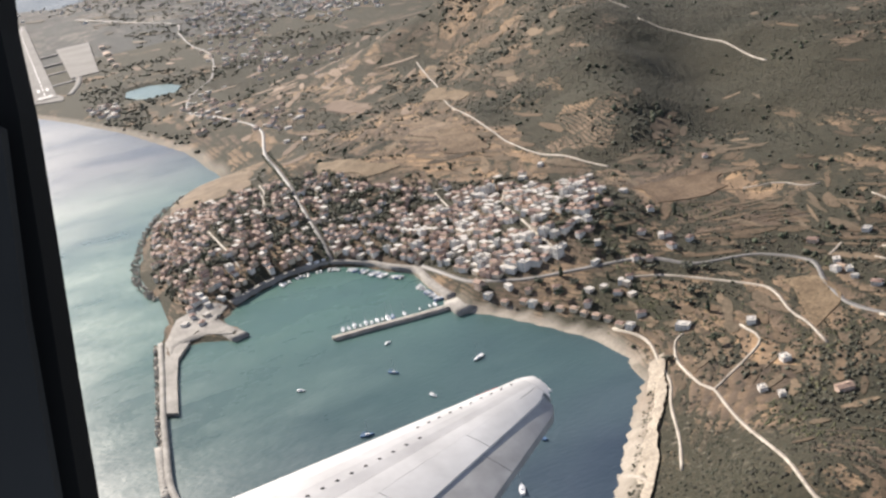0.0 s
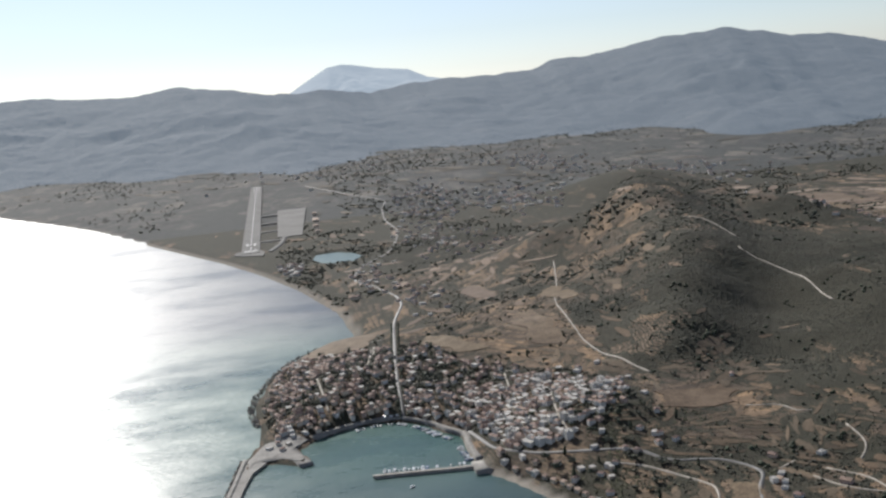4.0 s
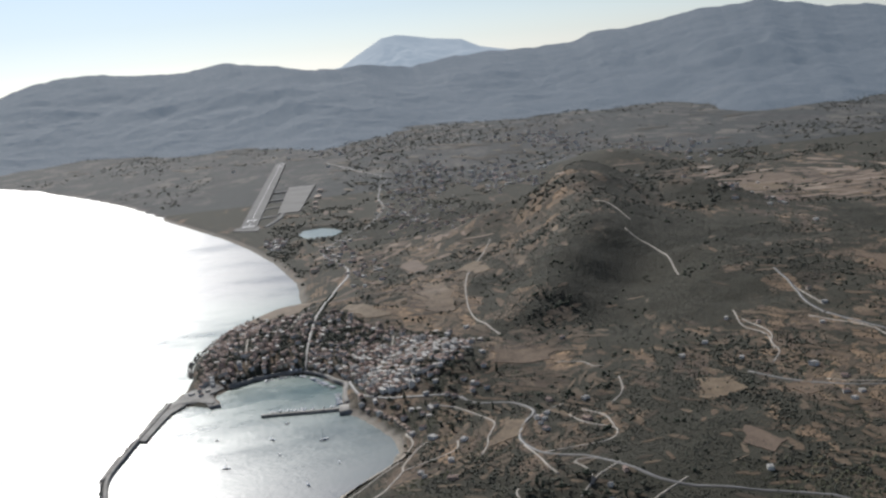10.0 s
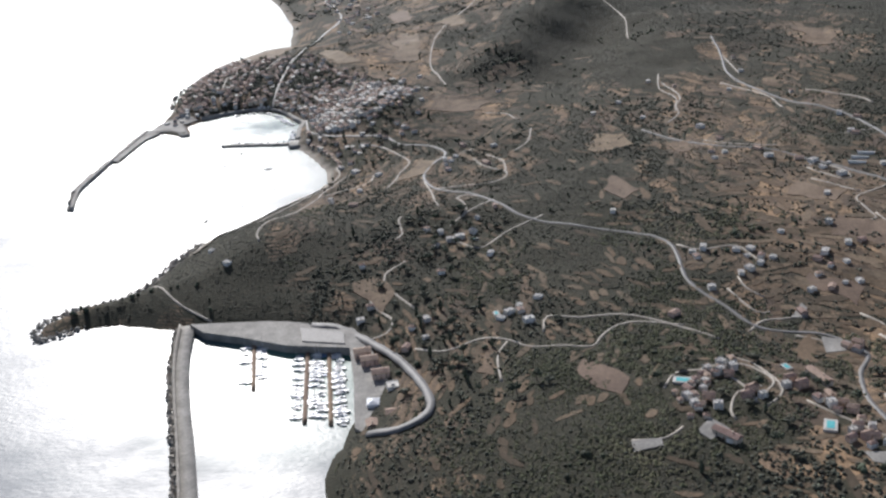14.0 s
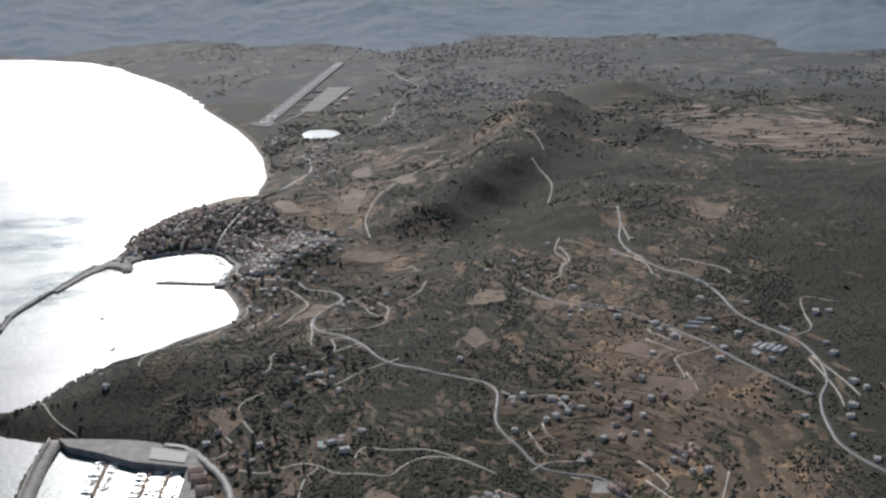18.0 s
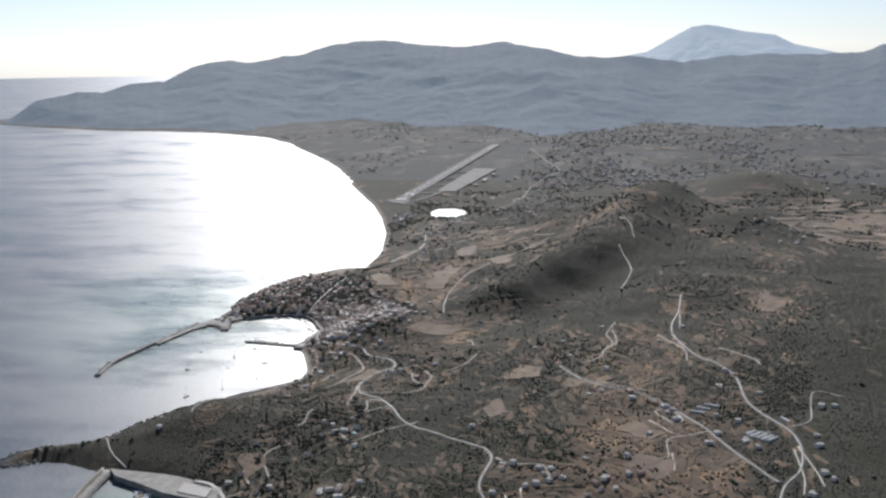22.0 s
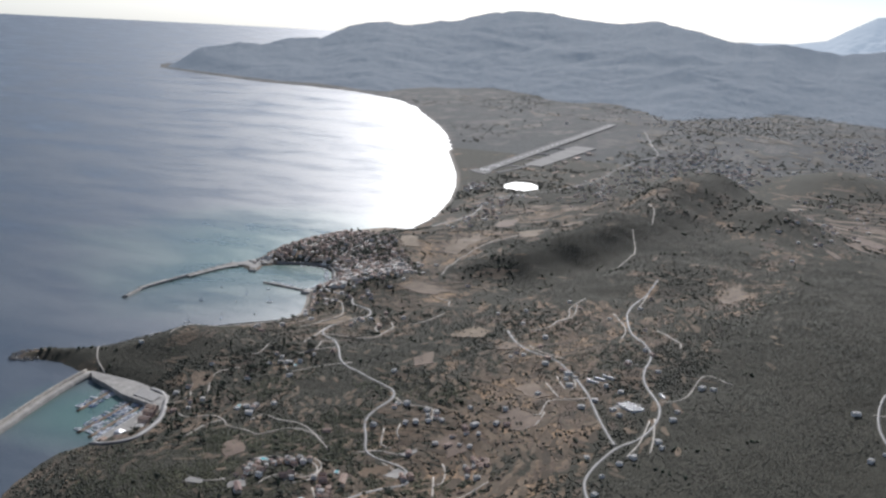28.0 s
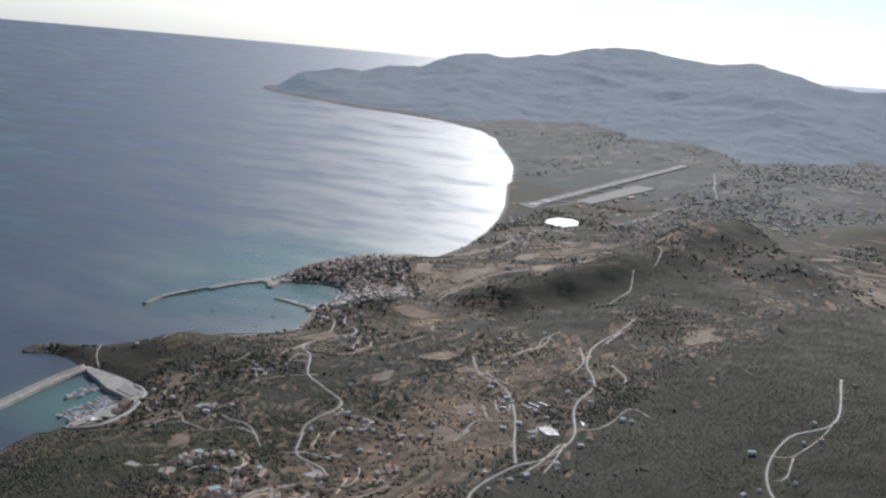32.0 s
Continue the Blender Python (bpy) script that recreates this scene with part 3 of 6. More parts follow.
def ribbon_mesh(name, pts, width, material, lift=0.1, flat=None, thick=0.4, step=1.5):
    c = curve_through(pts, step)
    t = np.gradient(c, axis=0)
    t /= np.linalg.norm(t, axis=1)[:, None] + 1e-9
    n = np.stack([-t[:, 1], t[:, 0]], 1)
    wid = width / 2 * (1 + 0.12 * np.sin(np.arange(len(c)) * 1.7))[:, None] if flat is None else width / 2
    l, r = c + n * wid, c - n * wid
    zl, zr, zc = lie(l[:, 0], l[:, 1]), lie(r[:, 0], r[:, 1]), lie(c[:, 0], c[:, 1])
    zl, zr = (np.maximum(zl, zc) + lift, np.maximum(zr, zc) + lift) if flat is None else (np.full(len(c), flat),) * 2
    k = len(c)
    v = np.vstack([np.column_stack([l, zl]), np.column_stack([r, zr]), np.column_stack([l + n * 0.15, zl - thick]), np.column_stack([r - n * 0.15, zr - thick])])
    i = np.arange(k - 1)
    f = np.vstack([np.stack([i, i + k, i + k + 1, i + 1], 1), np.stack([i + 2 * k, i, i + 1, i + 1 + 2 * k], 1), np.stack([i + k, i + 3 * k, i + 3 * k + 1, i + k + 1], 1)])
    caps = np.array([[0, 2 * k, 3 * k, k], [k - 1, 2 * k - 1, 4 * k - 1, 3 * k - 1]])
    for x, y in c:
        occupy(x, y, width / 2 + 0.1)
    return mesh_of(name, v, np.vstack([f, caps]), material)


def ribbon(name, pts, width, material, label="", **more):
    return tagged(new(name, ribbon_mesh(name, pts, width, material, **more)), label, name.split("_")[-1], kind="structure")


def patch_mesh(name, poly, material, lift=0.12, flat=None, rings=6, wavy=0.0):
    p = np.array(poly, float)
    if flat is not None:
        n = len(p)
        v = np.vstack([np.column_stack([p, np.full(n, flat)]), np.column_stack([p, np.full(n, flat - 3.0)])])
        return mesh_of(name, v, [tuple(range(n))] + [((k + 1) % n, k, n + k, n + (k + 1) % n) for k in range(n)], material)
    edge = np.vstack([a + (b - a) * np.linspace(0, 1, max(2, int(np.linalg.norm(b - a) / 2.5)), endpoint=False)[:, None] for a, b in zip(p, np.roll(p, -1, 0))])
    if wavy:
        edge = edge + wavy * (np.stack([rough(edge[:, 0], edge[:, 1], 5.0), rough(edge[:, 1] + 90, edge[:, 0], 5.0)], 1) - 0.5)
    mid = p.mean(0)
    v = np.vstack([mid + (edge - mid) * (1 - k / rings) for k in range(rings)] + [mid[None]])
    z = lie(v[:, 0], v[:, 1]) + lift
    n = len(edge)
    skirt = np.column_stack([edge, z[:n] - 0.6])
    v = np.vstack([np.column_stack([v, z]), skirt])
    i = np.arange(n)
    f = [np.stack([k * n + i, k * n + (i + 1) % n, (k + 1) * n + (i + 1) % n, (k + 1) * n + i], 1) for k in range(rings - 1)]
    last = (rings - 1) * n
    tri = np.stack([last + i, last + (i + 1) % n, np.full(n, rings * n), np.full(n, rings * n)], 1)
    s = rings * n + 1
    side = np.stack([i, s + i, s + (i + 1) % n, (i + 1) % n], 1)
    faces = [tuple(q) for q in np.vstack(f + [side])] + [tuple(q[:3]) for q in tri]
    return mesh_of(name, v, faces, material)


def patch(name, poly, material, label="", category="", **more):
    p = np.array(poly, float)
    lo, hi = p.min(0), p.max(0)
    for x, y in itertools.product(np.arange(lo[0], hi[0] + 1), np.arange(lo[1], hi[1] + 1)):
        if signed(x, y, [tuple(q) for q in poly]) > 0.3 and (more.get("wavy", 0) < 2 or rough(x, y, 2.6) > 0.42):
            occupy(x, y, 0.4)
    return tagged(new(name, patch_mesh(name, poly, material, **more)), label, category or name.split("_")[-1], kind="structure")


AVENUE = [(-24.5, 54.8), (-48, 55.8), (-87, 58.8), (-119, 61.5), (-148, 66.8), (-168, 66.5)]
ROADS = [
    # coast road round the town and up to the eastern hills
    [(-7, 68), (10, 71), (19, 77), (27, 86), (34, 95), (41, 99.5), (46, 108), (54, 111.5), (62, 108), (71, 106), (82, 109), (88.5, 116.5), (97, 122.5), (107, 129), (115, 140.5), (120.5, 150), (128, 155), (143.5, 155), (153.5, 159.5), (161, 164), (163, 174), (170, 178), (177, 174.5), (187.5, 172), (198, 172.5), (212, 172), (235, 176)],
    # valley road to the lagoon
        [(-200, 60), (-216, 54.5), (-245, 57), (-268, 64), (-300, 76), (-366, 86), (-420, 84), (-484, 87), (-540, 92), (-613, 72), (-733, 40)],
    [(-168, 66.5), (-185, 63), (-200, 60)],
    # hill farms
    [(54, 162), (66, 169), (76, 176.5), (86, 190), (107, 202.5), (127, 211.5), (141, 218.5)],
    [(23, 194), (43, 200), (65, 211), (89, 214), (113, 223.3), (131, 223.5), (143, 219), (156, 217), (167, 218), (185, 226)],
    [(-18, 196), (-3, 195.5), (12, 193.5), (23, 194)],
    [(33, 281), (74, 286), (88, 277), (109, 275.5), (128, 281), (140, 292)],
]
LANES = [
    [(82, 109), (82, 117.5), (80, 124), (74, 126), (69, 121.5), (60, 118.5)],
    [(74, 126), (64, 125.5), (57.5, 122)],
    [(35.4, 89.9), (41, 95), (53.2, 101.3), (58.1, 101.8), (64.8, 99.6), (69.3, 99), (76.1, 96.8)],
    [(56.4, 87), (57.1, 85.1), (61.9, 82.4), (71.1, 80.2), (74.2, 80.3), (82.4, 77.8), (94.8, 74.6), (106.5, 71), (112, 72)],
    [(61.9, 93), (67.7, 92.2), (71.1, 87), (72.1, 84.9), (74.2, 80.3)],
    [(44, 81.8), (51.8, 83.2), (59.7, 80.8), (66, 78.6), (72, 75), (80.4, 71), (87, 67.2)],
    [(167.2, 196.3), (174, 194.2), (181.5, 191.4)],
    [(57, 129), (51, 133), (41, 134.5)],
    [(128.5, 94), (136.5, 97), (143, 100.8), (147, 99.7), (147, 97)],
    [(155, 105), (158, 110.5), (156, 117), (158, 121.5), (161, 125), (162, 131.5), (163.5, 135), (159.5, 137.5), (157, 142), (160, 151)],
    [(158.5, 121), (163.5, 119.2), (172, 119.4)],
    [(42, 173), (29, 175.5), (19, 173), (6, 175)],
    [(120, 223.5), (134, 226), (143, 227)],
    [(-40, 173.5), (-68, 176), (-93, 169.5)],
    [(-107, 175), (-125, 172), (-135, 167)],
    [(113, 44), (118, 50), (128, 57.5), (134, 65)],
    [(103, 274), (101.5, 279.5), (88, 284), (74, 286)],
    [(-176, 129), (-130, 119), (-97, 111), (-50, 107), (-25, 109.5), (-10, 112.5)],
    [(106, 132), (112, 124), (118, 118), (113, 113)],
    [(95, 122), (99, 117), (106, 112)],
    [(137, 170), (130, 167), (131, 160), (128, 156)],
    [(176, 150), (175, 157), (181, 160), (186, 156)],
    [(187, 163), (194, 168), (200, 172)],
    [(200, 173), (196, 179), (189, 187), (186, 194)],
    [(93, 193), (100, 199), (104, 202)],
    [(21.6, 85.6), (8, 85.7), (-12, 89), (-24, 95)],
    [(-79, 52), (-66, 50), (-64, 40)],
    [(-57, 35), (-42, 36), (-30, 37)],
    [(-40, 58), (-38, 72), (-34, 86)],
    [(102.2, 115), (97.1, 115.7), (91.2, 113.8), (90.1, 115.8), (92.4, 120.1)],
    [(75.2, 106.1), (83.5, 107.8), (91.6, 108.8), (96.2, 109.8)],
    [(110.5, 100.3), (108.3, 101.8), (101.7, 100.8), (99.6, 101.4)],
    [(13.7, 174.4), (28.4, 176.8), (37, 173.9), (43.9, 173.4), (51, 168.9)],
    [(69, 174.2), (74.6, 179.1), (80.2, 188.8)],
    [(110.3, 204.2), (113.1, 199.1), (116.1, 194.7), (122.8, 195), (126, 195.2), (126.6, 193.4), (127.2, 187.1)],
    [(95.4, 190.4), (94.6, 194.7), (102.3, 198.1), (105, 196), (96, 191)],
    [(77.5, 211.7), (77.9, 205.4)],
    [(89.4, 238.1), (85.5, 230.1), (104.1, 227.6), (107.6, 222.5)],
    [(129.1, 153.8), (132.3, 157), (135.9, 154.3)],
    [(143, 164.1), (146.9, 164.8), (149.8, 167)],
    [(157.2, 181.4), (161, 183.7), (167.8, 185.6), (169.6, 184)],
    [(172.1, 155.3), (174.3, 158.5), (181.6, 160.6), (185.4, 159.8), (188.3, 156.7)],
    [(182.4, 157.8), (183.8, 153.9), (188.5, 151.7), (191, 151.9)],
    [(185.7, 174.9), (193.4, 173.7), (202, 171.9)],
    [(194, 136.5), (194.2, 141.3), (191.9, 144.1)],
    [(156.8, 169.8), (157.8, 164.8), (162.2, 161.2)],
    [(10.8, 172.1), (9.5, 175), (2.8, 172.1)],
    [(17, 196.2), (-2.8, 195.7)],
    [(22.6, 189.4), (39.8, 197.5), (51.5, 198.7)],
    [(102.7, 189.8), (113, 196.6)],
    [(135.4, 193.3), (134.1, 196.5), (123.8, 195.9)],
    [(149.3, 217.1), (155.8, 216.6), (158.8, 214.9), (166.7, 216.9)],
    [(121.8, 222.5), (137.2, 223.3), (147.4, 222.4)],
    [(146.8, 161.3), (154.7, 164.3), (154.5, 166.8)],
    [(164.2, 182.1), (177.3, 187.2)],
    [(163.2, 168.6), (165.4, 173.3), (171.6, 177.7)],
    [(114, 227.7), (102.1, 228.1), (92.1, 228.6)],
    [(39.6, 207.9), (52, 217), (58.6, 218.7)],
    [(101.8, 280.3), (114.9, 281.2), (118.2, 279)],
    [(141.1, 105.3), (127.6, 98.6), (120.5, 102.6)],
    [(156.4, 127.5), (150.7, 128.7), (152.5, 134.5), (154.6, 143), (165.5, 155.5)],
    [(181.1, 143.5), (176.4, 146.5), (177.2, 152.4), (181.7, 155.2), (187, 155.9)],
    [(-60.5, 34.2), (-34.1, 35.7), (-26, 38.6)],
    [(-61.1, 39.8), (-58, 48.3), (-75.5, 50.9)],
    [(-94.6, 44.6), (-88.5, 50.3), (-88.2, 55.6)],
    [(-33.6, 81.9), (-22.2, 81)],
    [(9.8, 85.9), (20.9, 84.8), (24.4, 86.5)],
    [(20.5, 123.1), (22.6, 128.8), (27.9, 130.8), (29.7, 133)],
    [(56, 84.5), (54.7, 87.3), (57.3, 88.3)],
    [(54.6, 114.7), (52.4, 118.7)],
    [(74, 62), (84, 64), (90, 60)],
]
ribbon("road", AVENUE, 0.9, M_ASPHALT, "straight asphalt avenue leading from the harbour to the plain")
for line in ROADS:
    ribbon("road", line, 0.64, M_ASPHALT, "pale grey asphalt road winding over dry hills")
laid = [curve_through(q, 0.8) for q in ROADS]
for line in LANES:
    c = curve_through(line, 0.8)
    near = [any(np.min(np.hypot(q[:, 0] - px, q[:, 1] - py)) < 1.5 for q in laid) for px, py in c]
    if np.mean(near) > 0.55:
        continue
    laid.append(c)
    ribbon("dirt_road", line, 0.32, M_TRACK, "narrow chalky unpaved track")

DRY = [
    [(57.5, 104), (60, 107.5), (69.5, 105), (70.5, 100.5), (65.5, 100.5)],
    [(7.8, 107), (9.6, 123.7), (18.8, 121), (18.5, 106)],
    [(52, 148.4), (54, 157), (67, 157), (67.5, 149)],
    [(65, 167), (67, 173), (76, 169.6), (74.7, 165)],
    [(-92, 102.7), (-50, 103), (-55, 94.7), (-101, 94)],
    [(-83, 68), (-60, 82), (-58, 74), (-68, 66)],
    [(-113, 46), (-100, 54), (-80, 50), (-81, 39), (-89, 29), (-104, 32)],
    [(-30, 225), (-3.5, 231), (7.5, 227), (-5, 220.5)],
    [(127, 97), (133, 101), (139, 99), (132, 92)],
    [(158, 117), (160, 119.5), (170, 118), (170, 115)],
    [(-130, 116), (-112, 122), (-100, 116), (-118, 109)],
    [(-300, 282), (-268, 296), (-240, 288), (-262, 272)],
    [(200, 184), (209, 194), (219, 188), (210, 179)],
]
TILLED = [
    [(104, 186), (112, 194), (117, 190), (109, 182)],
    [(124, 190), (133, 198), (138, 194), (129, 186)],
    [(142, 178), (150, 186), (154, 182), (146, 175)],
    [(-235, 262), (-200, 282), (-182, 272), (-216, 254)],
    [(-330, 300), (-292, 316), (-272, 306), (-306, 290)],
    [(88, 150), (96, 156), (103, 151), (95, 145)],
    [(-160, 96), (-132, 100), (-126, 92), (-152, 88)],
    [(168, 135), (175, 141), (180, 137), (172, 132)],
]
for poly in DRY:
    patch("dry_field", poly, M_FIELD, "dry ochre stubble field with ragged edges", "field", wavy=5)
for poly in TILLED:
    patch("tilled_field", poly, M_PLOUGH, "brown tilled field between olive rows", "field", wavy=5)


def mosaic(name, material, label, spots, seed, lift=0.07):
    """Many small plots laid along the contours, as one thing: x, y, spread, count, length and width of the plots."""
    g = np.random.RandomState(seed)
    verts, faces = [], []
    for x0, y0, sx, sy, n, length, width in spots:
        for _ in range(n):
            x, y = g.normal(x0, sx), g.normal(y0, sy)
            l, w = length * g.uniform(0.5, 1.4), width * g.uniform(0.5, 1.4)
            if signed(x, y, COAST) < l or not (x < FX0 or free(x, y)) or signed(x, y, LAGOON) > -l or signed(x, y, TOWN) > -2 or (abs(y - 12) < 32 and -800 < x < -330):
                continue
            gx, gy = float(lie(x + 2, y) - lie(x - 2, y)), float(lie(x, y + 2) - lie(x, y - 2))
            a = math.atan2(gx, -gy) + g.normal(0, 0.25)
            u, v = np.meshgrid(np.linspace(-0.5, 0.5, 7), np.linspace(-0.5, 0.5, 4))
            u = u * l
            u, v = u * (1 + g.uniform(-0.12, 0.12, u.shape)), v * w * np.sqrt(1.02 - 0.85 * (2 * u / l) ** 2) * (1 + g.uniform(-0.25, 0.25, u.shape)) + w * g.uniform(-0.5, 0.5) * (2 * u / l) ** 2 * 0.5
            px, py = x + u * math.cos(a) - v * math.sin(a), y + u * math.sin(a) + v * math.cos(a)
            faces.append(grid_faces(7, 4) + 28 * len(verts))
            verts.append(np.stack([px, py, lie(px, py) + lift + g.uniform(0, 0.03)], -1).reshape(-1, 3))
            for k in np.linspace(-0.4, 0.4, max(2, int(l / 2))):
                occupy(x + k * l * math.cos(a), y + k * l * math.sin(a), w * 0.3)
    tagged(new(name, mesh_of(name, np.concatenate(verts), np.concatenate(faces), material)), label, "fields", kind="stuff")


mosaic("terraced_plots", M_PLOT, "small ochre terraced plots along the slopes", [(120, 190, 44, 16, 330, 6, 1.5), (150, 165, 34, 12, 190, 5, 1.2), (60, 165, 30, 18, 130, 5, 1.3), (110, 112, 28, 14, 130, 4, 1.1), (170, 116, 16, 12, 70, 4, 1.2), (60, 92, 16, 7, 50, 4, 1.1), (145, 135, 20, 12, 80, 4, 1.1), (-70, 85, 40, 14, 70, 9, 2.4), (-150, 130, 30, 16, 46, 9, 2.4), (50, 120, 22, 12, 40, 6, 1.6), (205, 190, 14, 10, 30, 7, 2.2), (148, 188, 24, 12, 130, 6, 1.6), (182, 193, 14, 8, 60, 8, 2.4), (0, 200, 40, 16, 30, 7, 2), (36, 116, 7, 7, 60, 7, 0.8), (-10, 131, 9, 6, 26, 7, 2.2), (-50, 100, 30, 6, 40, 9, 2), (30, 245, 30, 5, 12, 5, 1.2)], 41)
mosaic("plain_fields", M_PALE_PLOT, "pale brown fields strewn over the plain", [(-265, 305, 52, 34, 230, 17, 5.5), (-330, 200, 60, 50, 24, 16, 3), (-200, 95, 40, 22, 36, 12, 3), (-270, 110, 50, 24, 24, 14, 3), (-380, 70, 40, 20, 14, 14, 3), (-120, 60, 40, 10, 16, 10, 3)], 42, 0.12)
mosaic("far_fields", M_FAR_PLOT, "far pale fields on the hazy plain", [(-620, 180, 130, 60, 60, 26, 6), (-900, 160, 150, 120, 60, 34, 8), (-600, 60, 100, 12, 20, 20, 4), (-1050, -100, 120, 120, 26, 34, 8), (-450, 260, 90, 60, 40, 24, 6)], 43, -0.1)
tagged(new("lagoon", patch_mesh("lagoon", LAGOON, M_LAKE, flat=0.55, wavy=3.0)), "still pale green coastal lagoon", "lagoon", kind="structure")

# ---------------------------------------------------------------- building blocks
rnd = random.Random(11)


def linked(name, me, parent=None, label=""):
    ob = new(name, me)
    if parent:
        ob.parent = parent
    if label:
        tagged(ob, label)
    return ob


def part(name, bm, material, parent=None, label="", smooth=False):
    me = bpy.data.meshes.new(name)
    bm.to_mesh(me)
    bm.free()
    me.materials.append(material)
    if smooth:
        for p in me.polygons:
            p.use_smooth = True
    return linked(name, me, parent, label)


def box(x0, x1, y0, y1, z0, z1, bevel=0.0):
    bm = bmesh.new()
    bmesh.ops.create_cube(bm, size=1, matrix=Matrix.LocRotScale(((x0 + x1) / 2, (y0 + y1) / 2, (z0 + z1) / 2), None, (x1 - x0, y1 - y0, z1 - z0)))
    if bevel:
        bmesh.ops.bevel(bm, geom=bm.edges[:], offset=bevel, segments=1, affect="EDGES")
    return bm


def solid(verts, faces):
    bm = bmesh.new()
    vs = [bm.verts.new(v) for v in verts]
    for f in faces:
        bm.faces.new([vs[i] for i in f])
    bmesh.ops.recalc_face_normals(bm, faces=bm.faces)
    return bm


def roof_bm(w, d, z, rise, eave, hip):
    """A tiled roof with a thick eave; hip: how far the ridge ends stand in."""
    a, b = w / 2 + eave, d / 2 + eave
    r = a - hip
    v = [(-a, -b, z), (a, -b, z), (a, b, z), (-a, b, z), (-a, -b, z + 0.06), (a, -b, z + 0.06), (a, b, z + 0.06), (-a, b, z + 0.06), (-r, 0, z + rise), (r, 0, z + rise)]
    f = [(0, 1, 2, 3), (0, 1, 5, 4), (1, 2, 6, 5), (2, 3, 7, 6), (3, 0, 4, 7), (4, 5, 9, 8), (6, 7, 8, 9), (5, 6, 9), (7, 4, 8)]
    return solid(v, f)


def parapet_bm(w, d, z):
    bm = box(-w / 2, w / 2, -d / 2, d / 2, z, z + 0.05)
    for x0, x1, y0, y1 in ((-w / 2, w / 2, -d / 2, -d / 2 + 0.07), (-w / 2, w / 2, d / 2 - 0.07, d / 2), (-w / 2, -w / 2 + 0.07, -d / 2, d / 2), (w / 2 - 0.07, w / 2, -d / 2, d / 2)):
        bmesh.ops.create_cube(bm, size=1, matrix=Matrix.LocRotScale(((x0 + x1) / 2, (y0 + y1) / 2, z + 0.1), None, (x1 - x0, y1 - y0, 0.18)))
    return bm


def house(w, d, h, kind, wall_m, label, category="house", openings=True, storeys=1):
    top = new("house")
    part("wall", box(-w / 2, w / 2, -d / 2, d / 2, -0.9, h, 0.02), wall_m, top)
    if kind == "flat":
        cap = part("roof", parapet_bm(w, d, h), M_FLAT, top, "pale screed roof with a parapet")
        part("stair_house", box(-w * 0.1, w * 0.2, -d * 0.15, d * 0.15, h + 0.05, h + 0.42, 0.02), wall_m, cap)
    else:
        cap = part("roof", roof_bm(w, d, h, 0.34 * d * 0.75 + 0.1, 0.1, d * 0.45 if kind == "hip" else 0.06), M_TILE, top, "weathered terracotta roof tiles")
        part("chimney", box(w * 0.2, w * 0.2 + 0.16, -0.08, 0.08, h, h + 0.34 * d * 0.75 + 0.3), wall_m, cap)
    if openings:
        for s in range(storeys):
            z = 0.22 + s * h / storeys
            for sy in (-1, 1):
                for x in (-w * 0.3, w * 0.3):
                    y = sy * d / 2
                    part("window", box(x - 0.11, x + 0.11, y - 0.025, y + 0.025, z, z + 0.28), M_GLASS, top)
            if s == 0:
                part("door", box(-0.1, 0.1, -d / 2 - 0.025, -d / 2 + 0.02, -0.05, 0.4), M_WOOD, top)
    return tagged(top, label, category)


def place(master, x, y, turn, s=1.0, z=None, sz=None):
    if z is None:
        z = float(lie(x, y)) + 0.05
    m = Matrix.LocRotScale((x, y, z), Euler((0, 0, radians(turn))), (s, s, sz or s))
    return copy_thing(master, m)


def discard(*obs):
    for ob in obs:
        for o in (*ob.children_recursive, ob):
            bpy.data.objects.remove(o)


# ---------------------------------------------------------------- airport
tagged(new("runway", patch_mesh("runway", [(-344, 1.6), (-344, 11.4), (-775, 1.4), (-775, -8.4)], M_RUNWAY, lift=0.6, rings=10)), "long pale grey asphalt runway beside the bay", "runway", kind="structure")
patch("runway_turning_pad", [(-343, -2), (-336, 5), (-331, 13.5), (-342, 14), (-352, 12), (-353, -1)], M_APRON, "pale concrete turning pad", "runway", lift=0.42)
patch("airport_apron", [(-398, 20), (-397, 34), (-545, 38), (-548, 18)], M_APRON, "broad concrete aircraft apron", "apron", lift=0.45)
for x in (-385, -430, -472, -520):
    ribbon("taxi_lane", [(x, 7.5 - (x + 344) * -0.0232), (x - 2, 14), (x - 3, 22)], 4.0, M_RUNWAY, "short paved taxiway stub", lift=0.4)
ribbon("taxi_lane", [(-345, 17), (-372, 22), (-398, 24)], 2.6, M_RUNWAY, "narrow paved taxiway", lift=0.4)
runway_paint = new("runway_marking")
for k in range(26):
    x = -362 - k * 15.6
    y = 6.5 + (x + 344) * 0.0232
    part("dash", box(x - 4.2, x + 4.2, y - 0.28, y + 0.28, 0, 0.05), M_PAINT, runway_paint)
for x, k in itertools.product((-351, -766), range(8)):
    y = 6.5 + (x + 344) * 0.0232 + (k - 3.5) * 0.85
    part("threshold_bar", box(x - 3.2, x + 3.2, y - 0.25, y + 0.25, 0, 0.05), M_PAINT, runway_paint)
for x in (-376, -740):
    for s in (-1, 1):
        y = 6.5 + (x + 344) * 0.0232 + s * 2.0
        part("aiming_bar", box(x - 4, x + 4, y - 0.6, y + 0.6, 0, 0.05), M_PAINT, runway_paint)
for ob in runway_paint.children:
    c = ob.data.vertices[0].co
    ob.location.z = float(lie(c.x, c.y)) + 0.72
tagged(runway_paint, "white painted bars and dashes on the runway", "marking", kind="structure")


